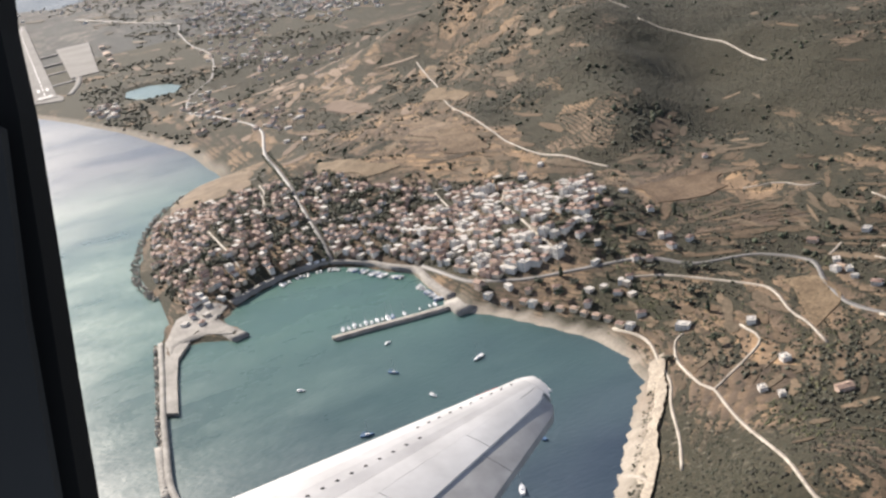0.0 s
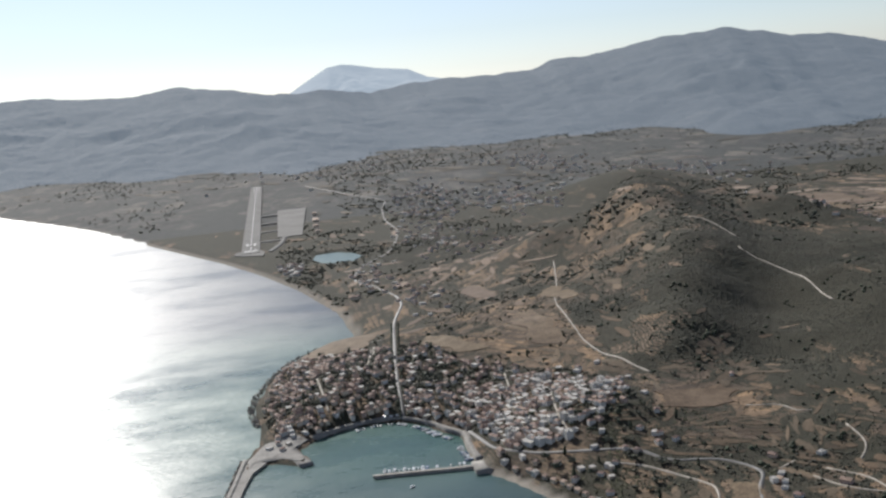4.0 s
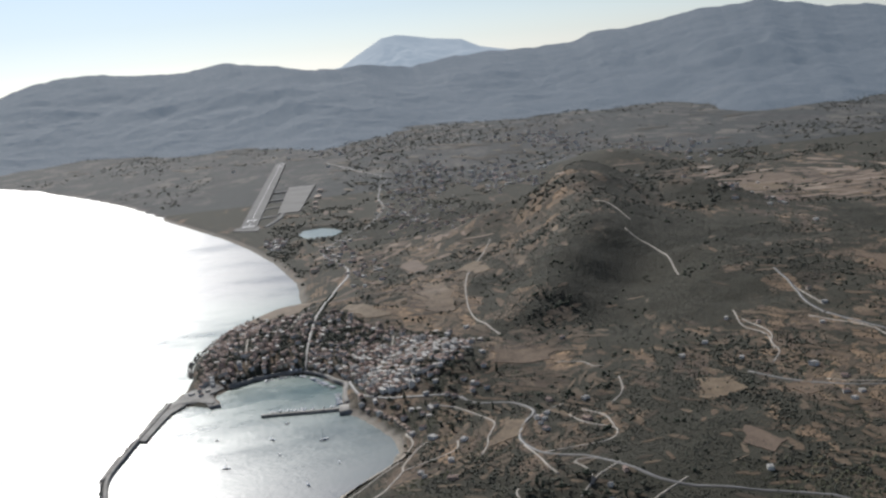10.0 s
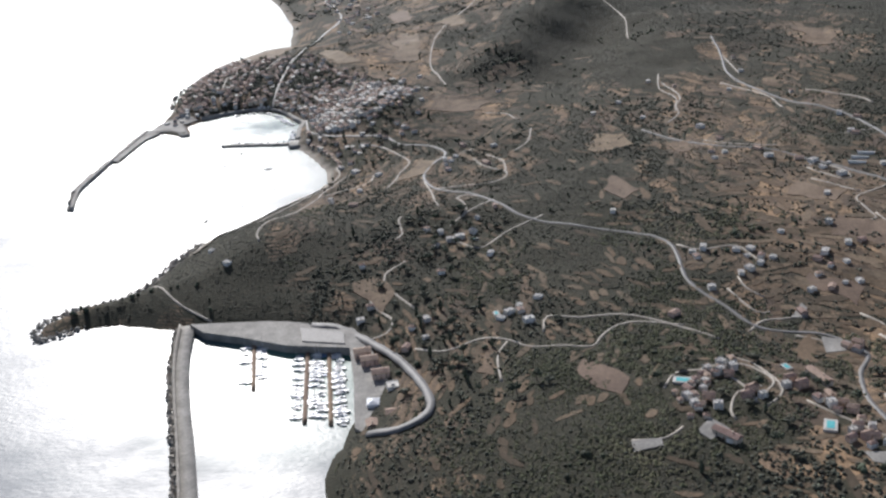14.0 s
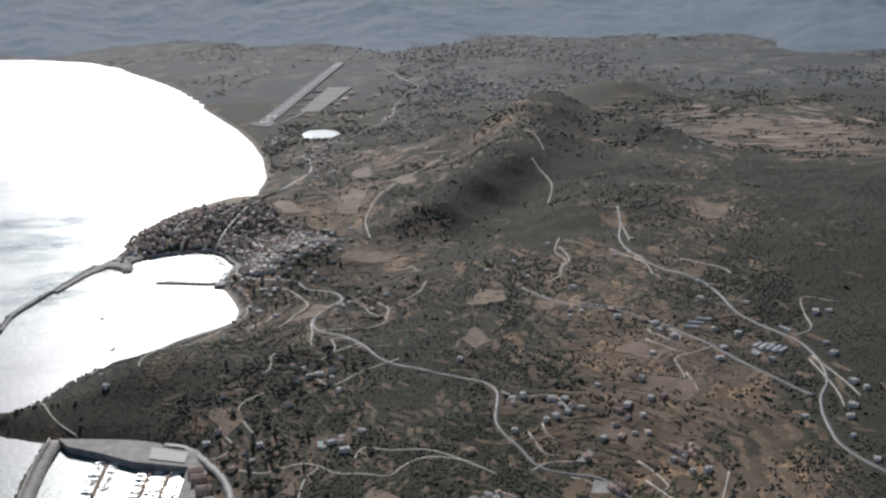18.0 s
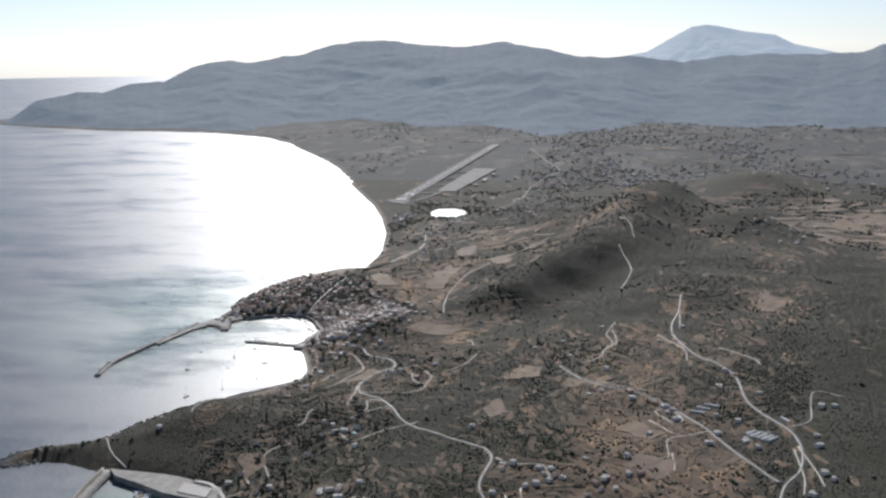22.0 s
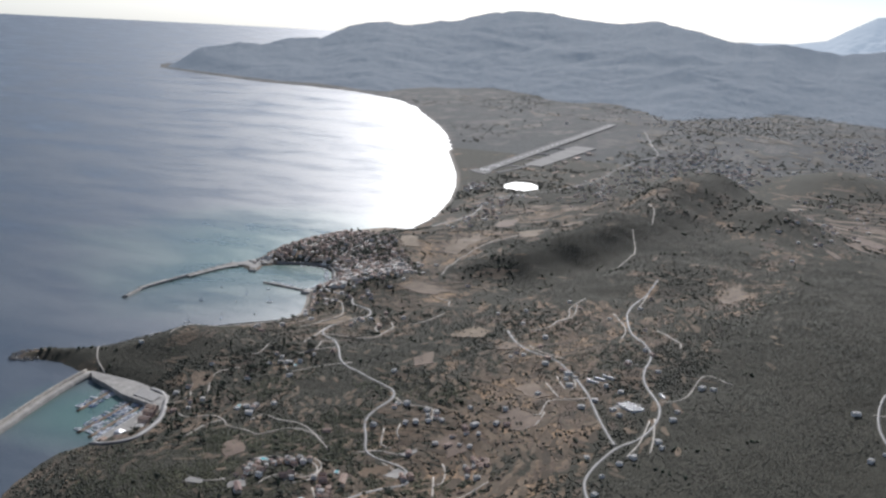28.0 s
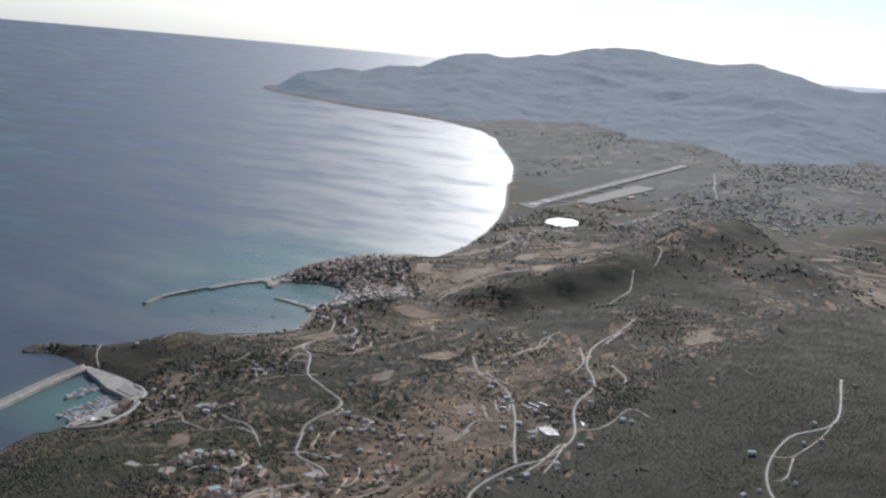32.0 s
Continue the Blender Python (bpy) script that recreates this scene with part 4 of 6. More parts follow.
def hangar(w, d, h, label):
    top = new("terminal_building")
    part("wall", box(-w / 2, w / 2, -d / 2, d / 2, -0.8, h), M_CREAM, top)
    part("roof", roof_bm(w, d, h, d * 0.12, 0.15, 0.1), M_TILE, top)
    for k in range(6):
        x = -w / 2 + (k + 0.5) * w / 6
        part("window", box(x - w * 0.05, x + w * 0.05, -d / 2 - 0.03, -d / 2, h * 0.3, h * 0.7), M_GLASS, top)
    return tagged(top, label, "building")


for x, y, w, d in ((-462, 43, 13, 3.6), (-430, 42.5, 6, 2.8), (-500, 43, 7, 2.8), (-404, 43, 4, 2.6)):
    t_ob = hangar(w, d, 1.1, "low cream airport building beside the apron")
    t_ob.location = (x, y, float(lie(x, y)))
    occupy(x, y, 6)

# ---------------------------------------------------------------- harbour works
def flat_ribbon(name, pts, width, material, label, top, category, thick=3.5):
    ob = new(name, ribbon_mesh(name, pts, width, material, flat=top, thick=thick))
    return tagged(ob, label, category, kind="structure")


flat_ribbon("quay", [(-19.5, 32.5), (-24.8, 41), (-26.8, 49), (-25, 55.5), (-18.5, 61), (-12.5, 64), (-7, 67.3), (0, 67), (11, 67.5)], 1.7, M_CONCRETE, "pale stone promenade round the old harbour", 1.0, "quay")
patch("quay_square", [(-19, 21.5), (-9, 18), (0.5, 16.6), (-7, 20.5), (-7.2, 25.5), (-4, 29.5), (-5, 31), (-13, 28), (-18.5, 31.5), (-21, 28)], M_CONCRETE, "paved open square on the tip of the town peninsula", "quay", lift=0.14)
flat_ribbon("mole", [(13.5, 67), (13, 60), (12, 52), (11.2, 44.6)], 1.15, M_CONCRETE, "straight concrete mole closing the harbour", 0.4, "mole")
flat_ribbon("mole_wall", [(14.6, 66), (14.0, 60), (12.9, 52), (12.1, 44.8)], 0.35, M_ROCK, "low stone parapet on the seaward edge of the mole", 0.62, "wall")
flat_ribbon("mole_root", [(12, 67.5), (18.5, 67.6)], 4.2, M_CONCRETE, "paved square at the root of the mole", 0.75, "quay")
flat_ribbon("pier", [(-14, 27), (-8, 28.5), (-1.5, 31)], 3.0, M_CONCRETE, "short broad ferry pier of concrete", 0.6, "pier")
patch("quay", [(-7, 20.2), (-3.5, 17.5), (0.3, 16.2), (10, 14.8), (20, 14.0), (21.5, 16.2), (8.3, 17.8), (-0.3, 19.2), (-6, 22)], M_CONCRETE, "working quay inside the breakwater", "quay", flat=0.62)
flat_ribbon("quay", [(31, 11.9), (38, 11.5), (47, 11.0)], 1.3, M_CONCRETE, "pale concrete block quay outside the breakwater", 0.7, "quay")
flat_ribbon("breakwater", [(-10, 17.2), (4, 15.8), (18, 14.2), (32, 12.9), (46, 12.1), (60, 14.6)], 0.95, M_CONCRETE, "long curved rubble breakwater with a concrete cap", 0.75, "breakwater")
flat_ribbon("breakwater", [(134.5, 60.5), (148, 62.2), (162, 65.2), (178, 69.2), (200, 74.5)], 2.4, M_CONCRETE, "broad marina breakwater with a paved road", 1.0, "breakwater")
flat_ribbon("breakwater_wall", [(135, 59.1), (148, 60.9), (162, 63.9), (178, 67.9), (200, 73.1)], 0.4, M_ROCK, "stone wave wall along the marina breakwater", 1.7, "wall")
tagged(new("marina_quay", patch_mesh("marina_quay", [(135, 61), (139, 64.5), (142, 72), (146.5, 81), (149, 93), (162, 94.6), (176.5, 95.8), (180, 99), (176, 105), (160, 103), (150, 98), (141, 93), (136, 80)], M_CONCRETE, flat=1.55)), "broad pale concrete marina yard", "quay", kind="structure")
patch("marina_car_park", [(140, 83), (145.5, 84), (147.5, 92), (143, 91.5)], M_ASPHALT, "grey asphalt car park beside the basin", "car park", flat=1.75)
ribbon("road", [(139, 85), (141.5, 91.5), (150.5, 98), (160, 103.5), (172, 107.5), (178.5, 107.5), (181.5, 103), (180, 98)], 1.25, M_ASPHALT, "grey asphalt loop road round the marina", lift=0.5)
for a, b in (((147.8, 89), (173, 91.6)), ((147, 85), (172, 87.2)), ((142.5, 74.5), (160, 77))):
    ob = flat_ribbon("pontoon", [a, b], 0.6, M_WOOD, "narrow floating pontoon with moored boats", 0.35, "pontoon", 0.5)
    occupy(*a, 1)


def armour(name, line, width, count, label, seed):
    g = np.random.RandomState(seed)
    c = curve_through(line, 0.5)
    v, f = [], []
    base = np.array(list(itertools.product((-1, 1), repeat=3)), float) * 0.5
    quads = [(0, 1, 3, 2), (4, 6, 7, 5), (0, 4, 5, 1), (2, 3, 7, 6), (0, 2, 6, 4), (1, 5, 7, 3)]
    for k in range(count):
        p = c[g.randint(len(c))] + g.uniform(-width, width, 2)
        q = np.array(Euler(g.uniform(0, 3, 3)).to_matrix()) * g.uniform(0.2, 0.55)
        pts = (base + g.uniform(-0.12, 0.12, base.shape)) @ q.T + [p[0], p[1], g.uniform(-0.1, 0.5)]
        f += [tuple(i + len(v) for i in s) for s in quads]
        v += pts.tolist()
    return tagged(new(name, mesh_of(name, v, f, M_ROCK)), label, "rocks", kind="stuff")


armour("armour_rocks", [(-10, 16.3), (4, 15.0), (18, 13.4), (32, 12.1), (46, 11.3), (60, 13.8)], 0.45, 520, "tumbled grey rocks against the breakwater", 1)
armour("armour_rocks", [(135, 58.3), (148, 60.1), (162, 63.1), (178, 67.1), (200, 72.3)], 0.55, 520, "tumbled grey rocks below the marina wall", 2)
armour("shore_rocks", [(90, 54), (101, 50.5), (112, 47.5), (119, 42.5), (122, 35.5), (128, 29.8), (135, 31), (131.5, 38)], 1.1, 500, "dark wave-worn rocks round the headland", 3)
armour("shore_rocks", [(-112, 36), (-98, 27), (-79, 21), (-54, 17), (-36, 19)], 0.8, 300, "scattered shore rocks below the town", 4)

# ---------------------------------------------------------------- boats
def boat(length, kind, hull_m, label):
    top = new(kind)
    b, hgt = length * 0.16, length * 0.11
    ring = [(-0.5, 0.8), (-0.25, 1), (0.05, 1), (0.3, 0.7), (0.5, 0.02)]
    v = []
    for t, w in ring:
        v += [(t * length, -b * w, hgt * (1 + 0.25 * max(t, 0))), (t * length, -b * w * 0.6, -0.05), (t * length, b * w * 0.6, -0.05), (t * length, b * w, hgt * (1 + 0.25 * max(t, 0)))]
    f = [(0, 1, 2, 3), (16, 19, 18, 17)]
    for k in range(4):
        i = 4 * k
        f += [(i, i + 4, i + 5, i + 1), (i + 1, i + 5, i + 6, i + 2), (i + 2, i + 6, i + 7, i + 3), (i + 3, i + 7, i + 4, i)]
    part("hull", solid(v, f), hull_m, top)
    if kind == "sailing_boat":
        part("coachroof", box(-0.12 * length, 0.2 * length, -b * 0.5, b * 0.5, hgt, hgt + length * 0.05, 0.01), M_HULL, top)
        bm = bmesh.new()
        bmesh.ops.create_cone(bm, segments=6, radius1=0.025, radius2=0.018, depth=length * 1.25, matrix=Matrix.Translation((0.08 * length, 0, hgt + length * 0.62)))
        mast = part("mast", bm, M_METAL, top)
        part("boom", box(-0.36 * length, 0.08 * length, -0.03, 0.03, hgt + length * 0.14, hgt + length * 0.19), M_HULL_BLUE, mast, "boom with a furled blue sail cover")
    else:
        cabin = part("cabin", box(-0.2 * length, 0.12 * length, -b * 0.6, b * 0.6, hgt, hgt + length * 0.13, 0.02), M_HULL, top)
        part("windscreen", box(0.12 * length, 0.14 * length, -b * 0.5, b * 0.5, hgt + length * 0.04, hgt + length * 0.11), M_GLASS, cabin)
        part("canopy", box(-0.42 * length, -0.2 * length, -b * 0.55, b * 0.55, hgt + length * 0.12, hgt + length * 0.14), M_HULL, top)
    return tagged(top, label, "boat")


sail_w = boat(2.4, "sailing_boat", M_HULL, "white sailing boat moored with bare mast")
sail_b = boat(2.1, "sailing_boat", M_HULL_BLUE, "dark blue hulled sailing boat with bare mast")
motor_w = boat(1.5, "motor_boat", M_HULL, "small white motor boat moored at the quay")
motor_b = boat(1.8, "motor_boat", M_HULL_BLUE, "blue and white wooden fishing boat")


def berth(line, side, gap, masters, group, seed, off=1.3):
    g = random.Random(seed)
    c = curve_through(line, gap)
    for p, q in zip(c[:-1], c[1:]):
        if g.random() < 0.22:
            continue
        t = (q - p) / np.linalg.norm(q - p)
        n = np.array((-t[1], t[0])) * side
        x, y = p + n * (off + g.uniform(-0.15, 0.15))
        ob = place(g.choice(masters), x, y, math.degrees(math.atan2(n[1], n[0])) + g.uniform(-6, 6) + (180 if g.random() < 0.3 else 0), g.uniform(0.75, 1.1), 0.02)
        tagged(ob, group=group)


town_fleet = "boats along the town quay"
berth([(-22.6, 42), (-24.4, 49), (-23, 54.6), (-16.8, 59.2), (-11, 62), (-6.8, 65)], -1, 0.85, [motor_w, motor_b, sail_w, motor_w], town_fleet, 1, 1.0)
berth([(12.2, 64), (11.6, 56), (10.2, 46)], -1, 0.95, [sail_w, sail_b, motor_w, sail_w], town_fleet, 2, 1.5)
berth([(0, 65.4), (10, 66)], -1, 0.9, [motor_b, motor_w], town_fleet, 3, 0.6)
marina_fleet = "boats in the marina"
for line, seed in (([(149, 89.1), (172, 91.5)], 4), ([(148.5, 85.1), (171, 87.1)], 6), ([(144, 74.7), (159, 76.9)], 8)):
    berth(line, 1, 0.95, [sail_w, sail_b, motor_w, sail_w], marina_fleet, seed, 1.5)
    berth(line, -1, 0.95, [sail_w, motor_w, sail_b], marina_fleet, seed + 1, 1.5)
berth([(151, 92.8), (174, 95.2)], -1, 0.95, [motor_w, sail_w, motor_b], marina_fleet, 10, 1.6)
for x, y, a in ((31.4, 49.2, 40), (42.9, 51.7, 20), (47.7, 39.7, 75), (64.3, 59.3, 200), (20, 52, 120), (53, 66, 10), (36, 62, 300), (74, 52, 160), (27, 35, 60)):
    tagged(place(rnd.choice([sail_w, sail_b, motor_w]), x, y, a, 0.95, 0.02), group="boats at anchor in the bay")
discard(sail_w, sail_b, motor_w, motor_b)

# ---------------------------------------------------------------- houses
HOUSES = [
    house(2.2, 1.6, 1.25, "hip", M_WHITE, "white two-storey house with a hipped terracotta roof", storeys=2),
    house(1.9, 1.5, 0.85, "gable", M_CREAM, "cream single-storey house with a gabled tile roof"),
    house(2.6, 1.7, 1.3, "gable", M_ROSE, "faded rose house with a long gabled tile roof", storeys=2),
    house(2.0, 1.7, 1.35, "flat", M_WHITE, "white flat-roofed house with a rooftop stair box", storeys=2),
    house(1.7, 1.4, 0.95, "hip", M_CREAM, "small cream house with a brown hipped roof"),
    house(2.7, 1.9, 1.6, "flat", M_WHITE, "large white apartment block with flat roof", storeys=2),
]
PLAIN = [
    house(2.2, 1.6, 1.0, "gable", M_WHITE, "white farmhouse with a tile roof in dry fields", openings=False),
    house(1.9, 1.5, 1.0, "flat", M_WHITE, "small white flat-roofed house in the fields", openings=False),
    house(2.4, 1.7, 1.1, "hip", M_CREAM, "cream village house with a hipped tile roof", openings=False),
]
M_WALLS = [M_WHITE, M_CREAM, M_ROSE, M_TILE, M_FLAT]


def many_houses(name, rows, label):
    """Houses too far off to be told apart, as one thing: x, y, turn, width, depth, height, wall, flat or not."""
    v, f, mats = [], [], []
    for x, y, a, w, d, h, wall, flat in rows:
        ca, sa, z = math.cos(radians(a)), math.sin(radians(a)), float(lie(x, y))
        e, n = 0.08, len(v)
        pts = [(sx * w / 2, sy * d / 2, q) for q in (-0.8, h) for sx, sy in ((-1, -1), (1, -1), (1, 1), (-1, 1))]
        pts += [(sx * (w / 2 + e), sy * (d / 2 + e), h + 0.02) for sx, sy in ((-1, -1), (1, -1), (1, 1), (-1, 1))]
        pts += [(-w / 2 + d * 0.3, 0, h + 0.28 * d), (w / 2 - d * 0.3, 0, h + 0.28 * d)]
        v += [(x + p * ca - q * sa, y + p * sa + q * ca, z + r) for p, q, r in pts]
        walls = [(0, 1, 5, 4), (1, 2, 6, 5), (2, 3, 7, 6), (3, 0, 4, 7)]
        roof = [(4, 5, 6, 7)] if flat else [(8, 9, 13, 12), (10, 11, 12, 13), (9, 10, 13), (11, 8, 12), (11, 10, 9, 8)]
        f += [tuple(n + k for k in q) for q in walls + roof]
        mats += [wall] * 4 + [4 if flat else 3] * len(roof)
    me = mesh_of(name, v, f, M_WALLS[0])
    for m in M_WALLS[1:]:
        me.materials.append(m)
    me.polygons.foreach_set("material_index", mats)
    tagged(new(name, me), label, "houses", kind="stuff")


spot = random.Random(5)
rows_near, rows_far = [], []
for i, j in itertools.product(range(-80, 80), range(-80, 80)):
    x, y = -40 + i * 1.9 * 0.94 + j * 1.6 * -0.34, 55 + i * 1.9 * 0.34 + j * 1.6 * 0.94
    x, y = x + spot.uniform(-0.42, 0.42), y + spot.uniform(-0.36, 0.36)
    keep = spot.random()
    inside = float(signed(x, y, TOWN))
    if inside < -0.9 or float(signed(x, y, COAST)) < 1.9 or not free(x, y):
        continue
    on_hill = x > -24
    wooded = float(fbm(x, y, 13, 3)) > 0.5 or (-60 < x < -28 and 62 < y < 80)
    if keep > (0.6 if wooded and on_hill else 0.92 if on_hill else 0.36 if wooded else 0.82) - (0.3 if inside < 2 and y > 70 else 0):
        continue
    turn = 20 + spot.choice((0, 90, 0, 180)) + spot.uniform(-14, 14)
    (rows_near if on_hill or y < 40 and x > -36 else rows_far).append((x, y, turn, on_hill))
    occupy(x, y, 0.45)
spot.shuffle(rows_near)
for x, y, turn, on_hill in rows_near[:100]:
    pick = spot.choices(HOUSES, (3, 2, 2, 5, 2, 4) if on_hill else (3, 3, 4, 1, 3, 1))[0]
    tagged(place(pick, x, y, turn, spot.uniform(0.6, 0.84), None, spot.uniform(0.6, 0.9)), group="houses of the harbour town")
many_houses("town_houses", [(x, y, turn, spot.uniform(1.1, 1.9), spot.uniform(0.9, 1.35), spot.uniform(0.55, 1.05), spot.choices((0, 1, 2), (5, 3, 2) if hill else (3, 3, 3))[0], spot.random() < (0.5 if hill else 0.15)) for x, y, turn, hill in rows_near[100:] + rows_far], "crowded whitewashed and tile-roofed houses of the town")

# marina buildings, with a white canopy among them
for x, y, k in ((152.6, 95.6, 2), (155.6, 97, 2), (160.5, 99.2, 2), (174, 102.2, 2), (176.5, 98.6, 1), (165.5, 101.5, 3)):
    tagged(place(HOUSES[k], x, y, 98 if k == 2 else 10, 1.15, 1.6, 0.85), group="marina buildings")
    occupy(x, y, 1)
tent = new("canopy_tent")
part("skirt", box(-1.1, 1.1, -1.0, 1.0, 0, 0.5, 0.05), M_HULL, tent)
part("roof", roof_bm(2.2, 2.0, 0.5, 0.45, 0.05, 0.9), M_HULL, tent)
tent.location = (169.6, 98.4, 1.55)
for k, (x, y) in enumerate(curve_through([(-26.6, 50), (-25.6, 56.2), (-19, 62), (-13, 65), (-7, 68.6)], 1.5)):
    if k % 4 != 3:
        awning = place(tent, x - 0.3, y + 0.3, 30 + 12 * k, 0.42, 1.0)
        tagged(awning, "small white awning before a quay tavern", "awning", group="awnings along the promenade")
tagged(tent, "white tensioned fabric canopy on the marina yard", "tent")

# hillside hotel villages east of the bay, and lone houses over the farmland
HOTEL = [(175.1, 154.5), (177.7, 152.8), (177.7, 151), (181.3, 148.7), (183.5, 145.9), (185.8, 146.3), (186.8, 149), (189.4, 146.9), (184.9, 156), (187.4, 165.6), (189.9, 167.6), (194.7, 168.5), (188.8, 177.2), (191.5, 178.5), (187.8, 183.6), (191.8, 183.2), (185.3, 183.1)]
HOTEL += [(156.6, 190.9), (158.1, 191.5), (155.5, 189.3), (159.6, 189), (176.1, 152.6), (180, 149.4), (197.5, 166.5), (199.5, 168.8), (168, 176.5), (190, 187), (195, 183), (198, 186), (182.4, 162.4)]
for k, (ax, ay, bx, by, turn) in enumerate(((193.6, 148.2, 196.9, 150.8, 38), (178.2, 166, 182.2, 168, 20))):
    row_house = house(bx - ax + 1, 1.3, 0.8, "gable", M_CREAM, "long low hotel wing with a terracotta roof", "building")
    row_house.matrix_world = Matrix.LocRotScale(((ax + bx) / 2, (ay + by) / 2, float(lie((ax + bx) / 2, (ay + by) / 2)) + 0.05), Euler((0, 0, radians(turn))), (1, 1, 1))
    occupy((ax + bx) / 2, (ay + by) / 2, 1.5)
for poly in ([(190.2, 148.4), (193.2, 150.2), (195.6, 147.3), (193.6, 146)], [(194, 136.5), (194.7, 140.6), (196.4, 140.5), (196.7, 136.4)], [(201.2, 166.2), (202, 169.5), (204.3, 167.8), (203.5, 166.4)], [(156.8, 169.8), (152.4, 173), (154, 173.7), (157.3, 172.7)], [(163.5, 172.9), (164.5, 176.5), (169, 174.8), (169.3, 171.5)], [(116, 211), (113, 216.5), (111, 218), (110, 213)]):
    patch("paved_yard", poly, M_CONCRETE, "pale paved yard between hotel houses", "yard", lift=0.16, wavy=0.8)
for x0, y0 in HOTEL:
    turn = spot.choice((15, 70, 110, 40))
    for k in range(3):
        x, y = x0 + 1.25 * math.cos(2.1 * k + turn) * spot.uniform(0.8, 1.2), y0 + 1.25 * math.sin(2.1 * k + turn) * spot.uniform(0.8, 1.2)
        tagged(place(spot.choice([HOUSES[0], HOUSES[2], HOUSES[4], HOUSES[2], HOUSES[3]]), x, y, turn + spot.uniform(-12, 12), spot.uniform(0.46, 0.72)), group="terracotta hotel houses")
        occupy(x, y, 0.8)
LONE = [(112, 114), (107, 107), (113, 112), (109, 110), (115, 109), (138, 169.6), (134.5, 168), (136, 172.5), (92.6, 193.3), (95, 196), (90, 191), (67, 212), (63, 209), (148, 104.5), (154.4, 103.6), (140, 94.5), (155.5, 172), (134.5, 158.5), (131, 160.5), (103.6, 211), (135.7, 227.5), (139, 229)]
LONE += [(148, 122.1), (146.5, 124), (150, 120.5), (60, 112.5), (64, 111.5), (57, 114), (68, 112), (49, 116), (30, 100), (34, 103), (27, 98), (24, 91), (36, 90), (40, 88), (33, 84), (46, 86), (28, 80.5), (36, 82), (24, 77)]
LONE += [(52, 124), (66, 121.5), (126, 186), (118, 204), (112, 206), (100, 206), (84, 217), (77, 207), (70, 178), (82, 184), (58, 176), (40, 204), (30, 190), (15, 197), (2, 198), (20, 177), (12, 171), (35, 152), (28, 160), (44, 164)]
LONE += [(146, 224), (152, 222), (160, 220), (170, 221), (150, 214), (120, 228), (114, 228), (78, 281), (92, 281), (104, 270), (118, 284), (40, 286), (156, 150), (147, 158.5), (196, 150), (104, 118), (122, 120), (128, 110), (105, 60), (118, 66)]
LONE += [(87.5, 184.9), (80.1, 173.7), (84.7, 173.4), (81.7, 176.4), (97.3, 194), (102.4, 196.4), (79.3, 207.3), (131.9, 169.3), (135.1, 170.5), (131.9, 166.6), (140.2, 167), (137, 181.8), (138.8, 179.9), (141.7, 181.4), (141.2, 184.4), (143.8, 178.6), (132.1, 158.2), (110.4, 116.8), (99.4, 122), (108.7, 146.5)]
LONE += [(134.8, 186.8), (134.5, 189.4), (142, 165), (148.5, 175.9), (148.6, 179.4), (147.8, 182), (147.6, 184.6), (164.4, 190.4), (165.3, 193), (117.4, 212.2), (121.1, 214.7), (111.6, 190.3), (126.5, 176.6), (95, 231), (95.4, 234), (88.5, 284.8), (125.6, 277.1), (130.2, 274.3), (147.1, 224), (122, 94), (136.8, 96.3), (145.9, 107.1), (152.3, 107)]
LONE += [(75.5, 90.5), (79.8, 83.8), (83, 84.4), (87.7, 89.9), (55, 87.9), (62.7, 94.4), (60.1, 111.3), (34.8, 85.8), (37.8, 86.7), (37.1, 88.8), (34.5, 94.9), (147.7, 124.1), (152, 125.3), (143.4, 127.7), (-17, 24.5), (-14.5, 22.6), (-12.5, 25.6), (-20, 28), (-16, 27), (27.9, 88.2), (35.8, 88.5), (32.6, 93.2), (30.4, 101), (34, 99.5), (9.2, 104.8), (20, 104), (1.1, 128), (61.2, 112.8), (-6.5, 106), (-25.1, 103.8)]
far_lone = [q for q in LONE if q[0] < 48]
many_houses("hillside_houses", [(x, y, spot.uniform(0, 180), spot.uniform(1.1, 1.6), spot.uniform(0.9, 1.2), spot.uniform(0.5, 0.8), spot.choice((0, 0, 1)), spot.random() < 0.4) for x, y in far_lone], "white and cream houses scattered round the town")
for x, y in LONE:
    occupy(x, y, 0.9)
    if x < 48:
        continue
    tagged(place(spot.choice([HOUSES[3], HOUSES[3], HOUSES[5], PLAIN[1], PLAIN[1], HOUSES[0], HOUSES[2]]), x, y, spot.uniform(0, 180), spot.uniform(0.5, 0.82), None, spot.uniform(0.38, 0.55)), group="houses scattered over the hills")
rows_far = []
